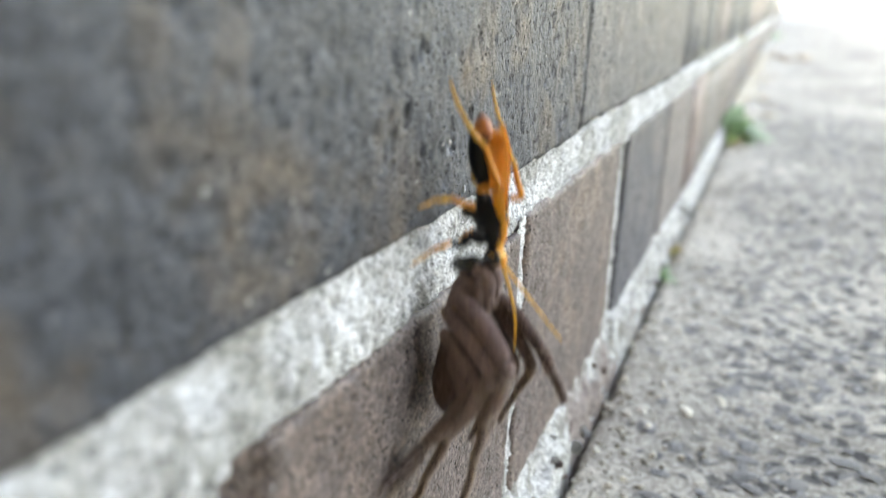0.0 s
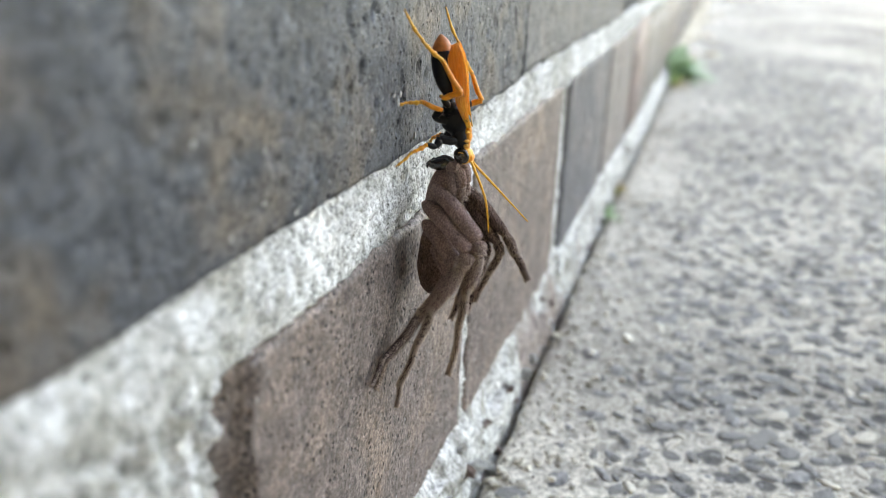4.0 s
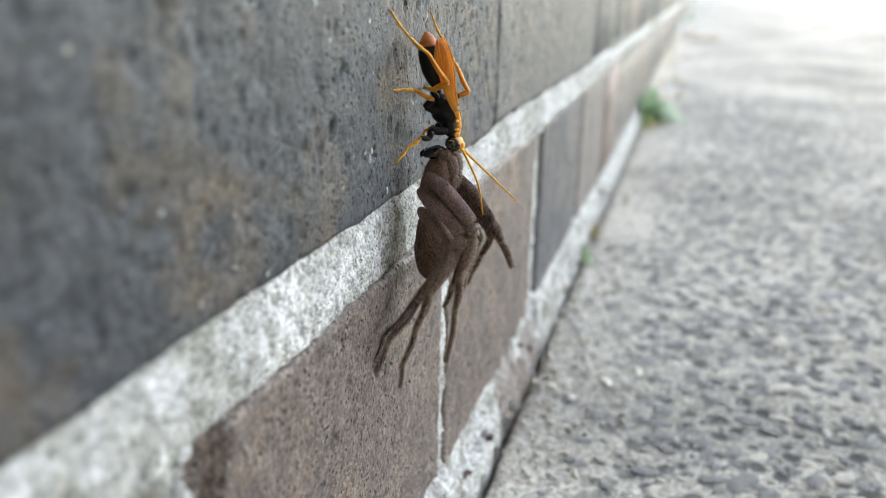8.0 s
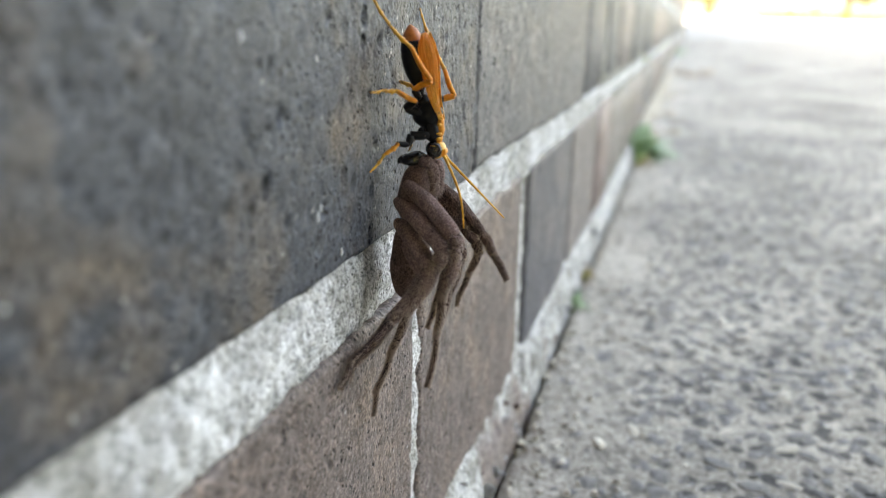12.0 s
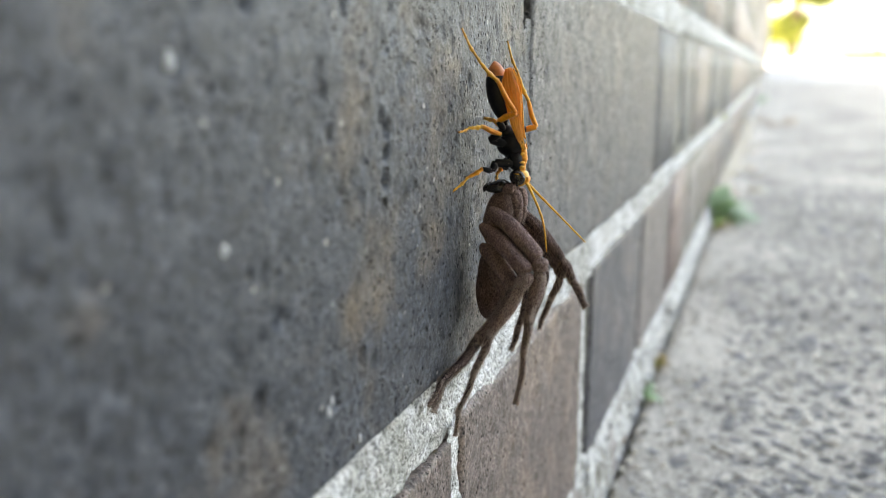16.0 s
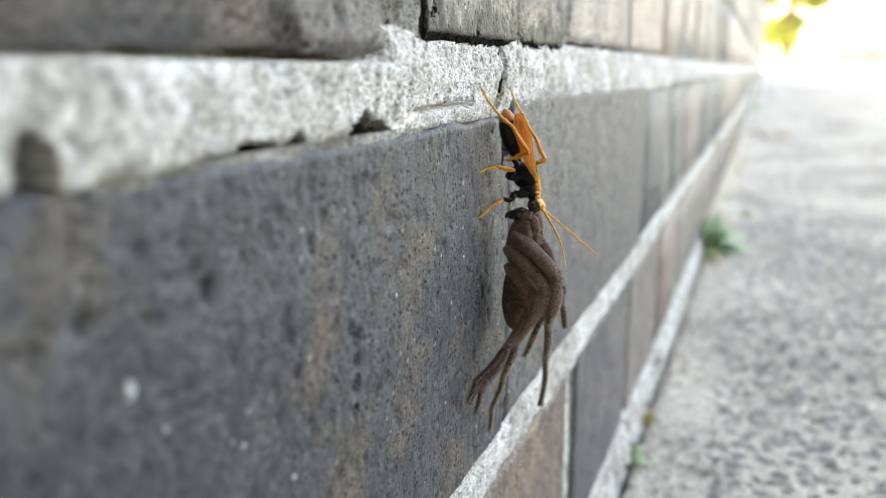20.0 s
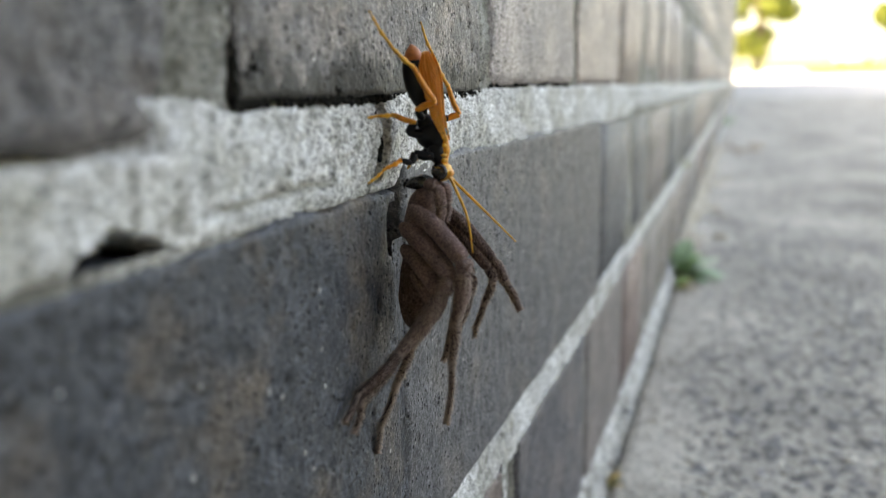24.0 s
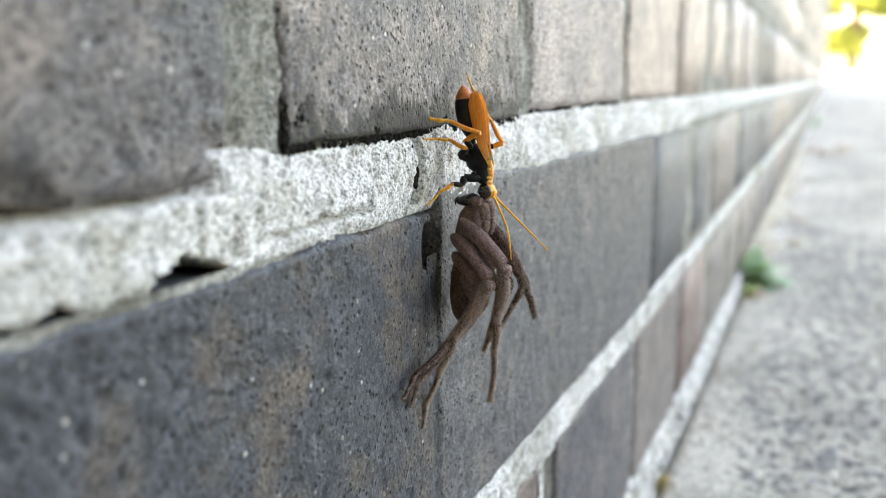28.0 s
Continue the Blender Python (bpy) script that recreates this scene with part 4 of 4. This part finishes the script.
def limb(parent, name, joints, radii, materials, names, label="", hair=0, hair_len=0.0006, sides=8, seed=0, rough=0.0, pinch=0.78, rings=False):
    """A jointed leg: a keyed root at its hip, one mesh for each link."""
    base = Vector(joints[0]) * MM
    root = new(name)
    root.parent = parent
    root.location = base
    if label:
        root["label"] = label
    for i, (a, b) in enumerate(zip(joints, joints[1:])):
        pa, pb = Vector(a) * MM - base, Vector(b) * MM - base
        r0, r1 = radii[i] * MM, radii[i + 1] * MM
        bow = (pb - pa).cross(Vector((0, 1, 0))).normalized() * (pb - pa).length * 0.03
        pts = [pa, pa.lerp(pb, 0.12), pa.lerp(pb, 0.4) + bow, pa.lerp(pb, 0.7) + bow * 0.6, pa.lerp(pb, 0.93), pb]
        rad = [r0 * (pinch - 0.08 if i else 0.30), r0 * (0.95 if i else 0.85), r0 * 1.08, (r0 + r1) * 0.54, r1 * 1.10, r1 * pinch]
        pts, rad = smooth_path(pts, rad, 3)
        if rings and i > 2:
            rad = [q * (1.32 if k % 4 == 2 else 0.92) for k, q in enumerate(rad)]
        bm = bmesh.new()
        tube(bm, pts, rad, sides, rough, seed + i)
        if hair:
            hairs(bm, pts, rad, int(hair * (0.35 if i < 1 else 1) * (pb - pa).length / MM), hair_len * (0.6 if i < 1 else 1), seed * 31 + i)
        part(names[min(i, len(names) - 1)], bm, materials[min(i, len(materials) - 1)], root).data.materials.append(HAIR_DARK if rings else HAIR)
    return root


def spider_wasp():
    thing = tagged(new("spider_wasp"), "black and orange spider wasp hauling its prey up the wall", "wasp")
    # head: a golden capsule with large dark eyes
    bm = bmesh.new()
    blob(bm, V(-1.25, 0, 1.35), V(1.65, 1.75, 1.65), (0, 18, 0), 24, 16, 0.06, 2)
    head = part("head", bm, YELLOW, thing)
    bm = bmesh.new()
    blob(bm, V(0.05, 0, 0.95), V(0.55, 1.05, 0.85), (0, 12, 0), 18, 12, 0.2, 2)
    part("face", bm, ORANGE, head, "orange-yellow face plate")
    for s in (-1, 1):
        bm = bmesh.new()
        blob(bm, V(-1.55, s * 1.05, 1.45), V(1.60, 1.0, 1.42), (0, 32, 0), 18, 14)
        eye = part("eye", bm, EYE, head)
        bm = bmesh.new()
        pts = [V(-1.65 + 1.20 * math.cos(u), s * 1.98, 1.40 + 0.85 * math.sin(u)) + V(0, -s * 0.42, 0) * abs(math.cos(u)) for u in (-0.5, 0.1, 0.7, 1.3, 1.9)]
        tube(bm, pts, [0.06 * MM, 0.10 * MM, 0.11 * MM, 0.10 * MM, 0.05 * MM], 6)
        part("eye_rim", bm, YELLOW, eye)
        bm = bmesh.new()
        pts, rad = smooth_path([V(-1.6, s * 0.8, 0.2), V(-2.8, s * 1.0, -0.4), V(-3.9, s * 0.4, -0.7)], [0.45 * MM, 0.4 * MM, 0.12 * MM], 3)
        tube(bm, pts, rad, 7)
        part("mandible", bm, CHITIN, head)
    # thorax
    bm = bmesh.new()
    blob(bm, V(-2.3, 0, 4.9), V(1.75, 1.8, 2.3), (0, -18, 0), 24, 16, 0.12, 2, 3)
    blob(bm, V(-3.3, 0, 8.0), V(2.75, 2.1, 2.7), (0, -24, 0), 22, 16, 0.12, 2, 5)
    blob(bm, V(-4.4, 0, 10.2), V(1.6, 1.5, 1.5), (0, -30, 0), 18, 12, 0.10, 2, 7)
    blob(bm, V(-1.7, 0, 3.0), V(0.9, 1.0, 1.0), (0, -8, 0), 16, 10)
    hairs(bm, [V(-3.2, 0, 3.6), V(-3.8, 0, 7.0), V(-4.6, 0, 10.0)], [1.5 * MM, 2.2 * MM, 1.8 * MM], 160, 0.0006, 77)
    thorax = part("thorax", bm, CHITIN, thing)
    thorax.data.materials.append(FUR_DARK)
    bm = bmesh.new()
    pts, rad = smooth_path([V(-1.15, 0, 2.9), V(-0.95, 0, 4.0), V(-0.80, 0, 5.2), V(-0.75, 0, 6.4), V(-0.95, 0, 7.8), V(-1.5, 0, 9.2)], [0.75 * MM, 0.62 * MM, 0.85 * MM, 0.60 * MM, 0.55 * MM, 0.2 * MM], 5)
    tube(bm, pts, rad, 12, 0.25, 2.0)
    part("back_ridge", bm, ORANGE, thorax, "orange ridge along the back")
    for x, z, sx, sy, sz in ((-1.00, 3.55, 0.62, 1.15, 0.50), (-1.05, 4.50, 0.80, 1.30, 0.55), (-0.85, 6.2, 0.50, 1.0, 0.42)):
        bm = bmesh.new()
        blob(bm, V(x, 0, z), V(sx, sy, sz), (0, -8, 0), 18, 12, 0.25, 2, z)
        part("back_plate", bm, YELLOW, thorax, "orange-yellow plate")
    # abdomen on its thin waist, its rings marked by shallow grooves
    bm = bmesh.new()
    pts, rad = smooth_path([V(-4.5, 0, 11.2), V(-4.6, 0, 12.2), V(-4.9, 0, 13.4), V(-5.6, 0, 16.0), V(-6.2, 0, 19.0), V(-6.45, 0, 21.2)],
                           [0.5 * MM, 0.55 * MM, 1.25 * MM, 2.1 * MM, 2.25 * MM, 1.88 * MM], 6)
    rad = [r * (1 - 0.05 * (i % 6 == 0 and i > 6)) for i, r in enumerate(rad)]
    tube(bm, pts, rad, 24)
    abdomen = part("abdomen", bm, CHITIN, thing)
    bm = bmesh.new()
    pts, rad = smooth_path([V(-6.42, 0, 20.6), V(-6.5, 0, 21.8), V(-6.65, 0, 23.0), V(-6.85, 0, 24.0)], [1.93 * MM, 1.75 * MM, 1.15 * MM, 0.15 * MM], 5)
    tube(bm, pts, rad, 20)
    part("abdomen_tip", bm, TIP_ORANGE, abdomen, "rust-orange abdomen tip")
    # folded wings, pleated along their length
    outer = [(-0.25, 7.0), (-0.75, 9.4), (-1.15, 12.0), (-1.30, 15.0), (-1.55, 18.0), (-2.30, 20.8), (-3.45, 22.9)]
    inner = [(-0.85, 7.2), (-1.75, 9.2), (-2.55, 11.4), (-3.45, 14.2), (-4.25, 17.4), (-4.65, 20.0), (-4.10, 22.4)]
    for s in (-1, 1):
        bm = bmesh.new()
        cols = []
        n = 30
        for i in range(n):
            t = i / (n - 1) * 6
            k = min(int(t), 5)
            f = t - k
            (xo, zo), (xi, zi) = [(p[k][0] + (p[k + 1][0] - p[k][0]) * f, p[k][1] + (p[k + 1][1] - p[k][1]) * f) for p in (outer, inner)]
            row = []
            for j in range(13):
                u = j / 12
                pleat = (0.10 * math.sin(j * 2.6 + 0.6) + 0.14 * n3(j * 0.9, t * 1.5, s)) * min(1.0, t)
                ragged = 0.25 * n3(j * 1.7, s * 3.1, 2) * (t > 5.6)
                row.append(bm.verts.new(V(xo + (xi - xo) * u + 0.5 * pleat, s * (0.55 + 1.75 * math.sin(u * 1.5) * min(1.0, 0.3 + t * 0.35)) + s * pleat, zo + (zi - zo) * u + ragged)))
            cols.append(row)
        for p, q in zip(cols, cols[1:]):
            for j in range(12):
                bm.faces.new((p[j], p[j + 1], q[j + 1], q[j]))
        bmesh.ops.solidify(bm, geom=bm.faces[:], thickness=0.05 * MM)
        wing = part("wing", bm, WING, thing, "amber folded wing")
        for w, top in ((0.06, 6.0), (0.24, 5.7), (0.42, 5.2), (0.60, 4.8), (0.80, 4.4)):
            bm = bmesh.new()
            pts = []
            for t in [top * q / 9 for q in range(10)]:
                k = min(int(t), 5)
                f = t - k
                (xo, zo), (xi, zi) = [(p[k][0] + (p[k + 1][0] - p[k][0]) * f, p[k][1] + (p[k + 1][1] - p[k][1]) * f) for p in (outer, inner)]
                pts.append(V(xo + (xi - xo) * w + 0.06, s * (0.66 + 1.75 * math.sin(w * 1.5) * min(1.0, 0.3 + t * 0.35)), zo + (zi - zo) * w))
            tube(bm, pts, [(0.065 - 0.005 * q) * MM for q in range(10)], 5)
            part("vein", bm, YELLOW, wing)
    # antennae
    for tip, mid, s in ((V(4.8, -2.2, -12.2), V(3.8, -2.0, -6.2), -1), (V(11.0, 3.0, -10.8), V(5.2, 1.8, -5.0), 1)):
        bm = bmesh.new()
        pts, rad = smooth_path([V(0.0, s * 0.5, 0.5), V(0.9, s * 0.8, -0.7), mid, tip], [0.30 * MM, 0.26 * MM, 0.21 * MM, 0.10 * MM], 7)
        rad = [r * (1 + 0.12 * (i % 2)) for i, r in enumerate(rad)]
        tube(bm, pts, rad, 7)
        part("antenna", bm, YELLOW, thing)
    # legs: hip, thigh, shin, foot, claw; the feet stand on the wall
    legs, knees = [], {}
    names = ["hip", "thigh", "shin", "foot", "claw"]
    low = Matrix.Diagonal((1, 1, 0.95, 1))
    for ob in (abdomen, thorax, *[c for c in thing.children if c.name.startswith("wing")]):
        ob.data.transform(low)
        for c in ob.children:
            c.data.transform(low)
    for s in (-1, 1):
        front = [(-2.2, s * 1.2, 4.1), (-5.4, s * 2.8, 4.3), (-5.6, s * 3.8, 2.9), (-7.0, s * 5.0, 3.3), (-9.1, s * 7.0, 1.8), (-10.9, s * 10.0, -0.6)]
        middle = [(-3.4, s * 1.2, 7.6), (-6.7, s * 2.2, 8.5), (-4.7, s * 3.1, 9.8), (-7.7, s * 5.0, 11.4), (-9.7, s * 7.0, 11.4), (-11.0, s * 10.0, 11.1)]
        hind = [(-4.2, s * 1.4, 10.2), (-5.2, s * 2.0, 11.9), (-1.6, s * 3.0, 13.4), (-4.9, s * 4.0, 19.0), (-7.9, s * 6.0, 22.4), (-10.4, s * 9.0, 28.0)]
        if s > 0:
            hind = [(-3.6, 1.4, 10.4), (-1.4, 3.0, 10.2), (0.5, 3.7, 10.8), (-1.5, 4.2, 15.4), (-4.4, 5.6, 20.4), (-8.0, 9.0, 26.6)]
        knees[len(legs)] = V(*hind[2]) - V(*hind[0])
        legs.append(limb(thing, "hind_leg", hind, [0.62, 0.55, 0.46, 0.36, 0.25, 0.13], [CHITIN, ORANGE, ORANGE, YELLOW, YELLOW], names, sides=8, hair=5, hair_len=0.0007, pinch=1.02, rings=True, seed=s + 61))
        legs.append(limb(thing, "middle_leg", middle, [0.78, 0.72, 0.46, 0.36, 0.23, 0.12], [CHITIN, CHITIN, ORANGE, YELLOW, YELLOW], names, sides=8, hair=5, hair_len=0.0007, pinch=1.02, rings=True, seed=s + 71))
        legs.append(limb(thing, "front_leg", front, [0.78, 0.74, 0.52, 0.38, 0.25, 0.12], [CHITIN, CHITIN, CHITIN, ORANGE, YELLOW], names, sides=8, hair=5, hair_len=0.0007, pinch=1.02, rings=True, seed=s + 81))
    return thing, legs, knees


def huntsman():
    thing = tagged(new("huntsman_spider"), "limp grey-brown furry spider dangling head-up from the wasp's jaws", "spider")
    bm = bmesh.new()
    blob(bm, V(-5.5, 0.4, -7.4), V(3.1, 3.4, 5.8), (0, 6, 0), 26, 18, 0.08, 2.0, 2)
    hairs(bm, [V(-5.4, 0.4, -2.4), V(-5.5, 0.4, -7), V(-5.6, 0.4, -12)], [2.0 * MM, 3.1 * MM, 2.2 * MM], 900, 0.0006, 8)
    part("cephalothorax", bm, FUR, thing).data.materials.append(HAIR)
    bm = bmesh.new()
    blob(bm, V(-6.2, 0.3, -19.6), V(3.5, 4.5, 8.2), (0, 3, 0), 32, 24, 0.09, 2.2, 4)
    hairs(bm, [V(-6.2, 0.3, -13), V(-6.2, 0.3, -17), V(-6.3, 0.3, -22), V(-6.4, 0.3, -27)], [2.6 * MM, 3.5 * MM, 3.5 * MM, 1.6 * MM], 1100, 0.0007, 9)
    part("abdomen", bm, ABDOMEN, thing).data.materials.append(HAIR_DARK)
    bm = bmesh.new()
    blob(bm, V(-3.0, 0.8, -11.0), V(2.6, 2.9, 5.6), (0, -22, 0), 20, 16, 0.10, 2.2, 6)
    hairs(bm, [V(-3.4, 0.8, -6.5), V(-3.0, 0.8, -11), V(-2.6, 0.8, -14.5)], [1.8 * MM, 2.7 * MM, 2.0 * MM], 300, 0.0007, 19)
    part("sternum", bm, FUR_DARK, thing, "dark furry underside").data.materials.append(HAIR)
    for s in (-1, 1):
        bm = bmesh.new()
        blob(bm, V(-5.5, s * 1.1 - 0.4, -0.5), V(2.2, 1.0, 1.15), (0, -12, 0), 20, 14, 0.10, 2, s)
        ch = part("chelicera", bm, FANG, thing, "glossy black jaw")
        bm = bmesh.new()
        pts, rad = smooth_path([V(-7.2, s * 1.0 - 0.4, -0.2), V(-8.0, s * 0.8 - 0.4, -0.8), V(-8.2, s * 0.5 - 0.4, -1.7)], [0.5 * MM, 0.35 * MM, 0.08 * MM], 4)
        tube(bm, pts, rad, 7)
        part("fang", bm, FANG, ch)
        limb(thing, "palp", [(-4.2, s * 1.4, -0.9), (-1.8, s * 1.7, -0.9), (-1.1, s * 1.6, -4.4), (-1.4, s * 1.5, -7.6)], [1.1, 1.05, 0.9, 0.55], [FUR], ["palp_link"], hair=60, seed=s + 40)
    names = ["thigh", "knee", "shin", "instep", "foot", "toe"]
    legs = []
    near = [
        # hip, knee, ..., tip: folded forwards and then hanging
        [(-6.4, -2.6, -4.4), (3.8, -5.0, -13.0), (4.3, -5.4, -15.3), (2.0, -5.0, -24.1), (1.1, -4.5, -31.5), (-0.5, -4.0, -42.9)],
        [(-8.0, -3.2, -7.6), (2.2, -6.0, -15.6), (0.9, -6.4, -18.2), (-4.3, -8.0, -27.4), (-7.0, -9.0, -34.8), (-10.0, -10.0, -43.1), (-10.4, -10.4, -47.6)],
        [(-8.0, -2.6, -11.6), (0.2, -5.8, -18.8), (-1.1, -6.4, -22.4), (-6.0, -8.0, -28.4), (-10.4, -15.5, -36.5), (-10.7, -18.0, -40.5)],
        [(-7.6, -1.6, -14.8), (-1.6, -4.6, -21.2), (-3.4, -5.8, -24.4), (-6.7, -9.0, -29.2), (-10.2, -19.0, -33.5), (-10.7, -23.0, -36.5)],
    ]
    far = [
        [(-2.6, 2.6, -4.6), (6.9, 6.0, -14.3), (9.3, 6.8, -18.2), (12.5, 7.0, -23.0)],
        [(-2.6, 3.2, -7.4), (5.5, 6.0, -16.1), (6.4, 6.4, -18.3), (4.8, 6.5, -23.0), (3.4, 6.0, -27.6), (3.2, 6.0, -29.5)],
        [(-3.4, 3.4, -10.4), (2.7, 5.2, -17.6), (2.5, 5.4, -20.9), (0.7, 5.2, -27.6), (-0.4, 5.0, -33.0)],
        [(-5.0, 3.2, -14.0), (0.2, 5.0, -20.6), (-0.5, 5.4, -23.6), (-1.9, 5.4, -30.4), (-3.0, 5.4, -35.0)],
    ]
    for i, j in enumerate(near):
        legs.append(limb(thing, "leg", j, [1.55, 1.50, 1.30, 0.78, 0.48, 0.36, 0.26][:len(j)],
                         [FUR, FUR, FUR, FUR_DARK, FUR_DARK], names, hair=150, hair_len=0.0009, sides=12, seed=i + 1, rough=0.05))
    for i, j in enumerate(far):
        legs.append(limb(thing, "leg", j, [1.15, 0.98, 0.72, 0.52, 0.38, 0.28][:len(j)], [FUR_DARK], names, hair=110, hair_len=0.0009, sides=10, seed=i + 11, rough=0.05))
    return thing, legs


wasp, wasp_legs, hind_knees = spider_wasp()
prey, prey_legs = huntsman()

# the jaws' place on its way up the wall: seconds, y, z in millimetres, lean of the body in degrees
CLIMB = [(0, -108.6, 97.5, 8.9), (0.3, -104.9, 78.1, 5), (0.5, -109.5, 84.7, 6.7), (0.8, -118.8, 95.2, 10.5), (1, -115.4, 94.3, 13.5), (1.5, -106.3, 88.0, 5), (2, -110.0, 93.2, 12.4), (2.5, -101.6, 94.9, 13.1), (3, -105.7, 99.0, 12.7), (3.5, -97.7, 100.7, 14), (5.5, -96.6, 107.2, 14), (6, -102.0, 103.0, 10.6), (6.5, -101.7, 103.7, 14), (7, -97.4, 109.8, 14), (7.5, -90.5, 108.3, 14), (8, -84.8, 112.7, 16.8), (8.5, -90.1, 110.1, 10.7), (9, -89.3, 111.6, 8.6), (9.5, -77.8, 114.7, 14), (10, -77.7, 116.5, 14), (10.5, -76.2, 117.3, 14), (11, -76.5, 116.5, 13.5), (11.5, -76.4, 118.3, 14), (13.5, -68.7, 128.9, 14), (14, -57.4, 137.5, 14), (14.5, -62.7, 133.1, 14), (15, -49.8, 139.4, 20), (15.5, -50.7, 136.5, 12.1), (16, -47.9, 138.5, 14.1), (16.5, -48.5, 138.7, 12.8), (17, -41.0, 142.3, 15.3), (17.5, -46.0, 142.9, 12.6), (18, -41.3, 144.7, 12), (18.5, -34.4, 148.6, 14.8), (19, -32.7, 151.6, 13.5), (19.5, -19.0, 163.9, 20), (20, -18.3, 160.7, 20), (20.5, -25.1, 164.0, 17.5), (21, -19.5, 168.8, 14), (21.5, -14.1, 172.3, 14), (22, -16.9, 171.4, 17.2), (22.5, -15.4, 178.5, 14), (24.5, -10.4, 182.9, 14), (25, -10.8, 182.9, 15.1), (25.5, -2.4, 190.1, 14), (26, -4.3, 190.2, 14), (26.5, -1.7, 190.0, 14), (27, -1.8, 193.3, 14), (27.5, -4.9, 183.6, 12.7), (28, -1.8, 183.0, 14.2)]


# how far the prey's outer legs fold in beside its body: seconds, degrees
SWING = [(0, 5), (3, 4), (6, 8), (8, 9), (11, 3), (13.5, 5), (14, 9), (15, 5), (17, 4), (19, 8), (19.5, 14), (20, 24), (20.5, 12), (21, 5), (22, 20), (22.5, 8), (24.5, 3), (25, 0), (26, 2), (27, 9), (28, 14)]


def swing(t):
    return float(np.interp(t, [a for a, b in SWING], [b for a, b in SWING]))


# how far the wasp's hind knees open: seconds, degrees
KNEE = {0: [(0, 0), (24.5, 0), (25, -2), (25.5, -10), (26, -20), (26.5, -23), (27, -26), (27.5, -4), (28, -36)],
        3: [(0, -4), (6, 0), (11, -4), (17, 2), (22.5, 0), (25, 0), (26, -10), (26.5, -8), (27, 14), (27.5, 0), (28, -6)]}


def motions():
    walk(wasp, [(t, pose(0.0115, y * MM, z * MM, 0, 14.5 - lean, 0)) for t, y, z, lean in CLIMB])
    walk(prey, [(t, pose(0.0115, y * MM, z * MM, 0, 0.45 * (14.5 - lean), 0)) for t, y, z, lean in CLIMB])
    # the wasp's legs step in turn, the prey's hang and sway
    for i, leg in enumerate(wasp_legs):
        x, y, z = leg.location
        rows = []
        for k in range(113):
            t = k * 0.25
            ph = 2 * math.pi * (t * 1.05 + (i * 0.37) % 1)
            k = (0.45, 1.0, 0.8)[i % 3]
            rows.append((t, pose(x, y, z, 8 * k * math.sin(ph), k * (5 * math.cos(ph) + 2 * math.sin(2.3 * ph)), 8 * k * math.sin(ph + 0.8))))
        walk(leg, rows)
        if i in KNEE:
            knee = hind_knees[i]
            for link_part in leg.children:
                if link_part.name.split(".")[0] in ("shin", "foot", "claw"):
                    walk(link_part, [(t, pose(*knee, 0, a, 0) @ pose(*-knee)) for t, a in KNEE[i]])
    for i, leg in enumerate(prey_legs):
        x, y, z = leg.location
        rows = []
        for k in range(57):
            t = k * 0.5
            ph = t * 2.1 + i * 1.9
            fold = swing(t) * (0, 0, 0, 0, 1.0, 0.8, 0.5, 0.3)[i]
            rows.append((t, pose(x, y, z, 2.0 * math.sin(ph), 1.6 * math.cos(ph * 0.8 + i) + fold, 1.5 * math.sin(ph * 0.6))))
        walk(leg, rows)


motions()
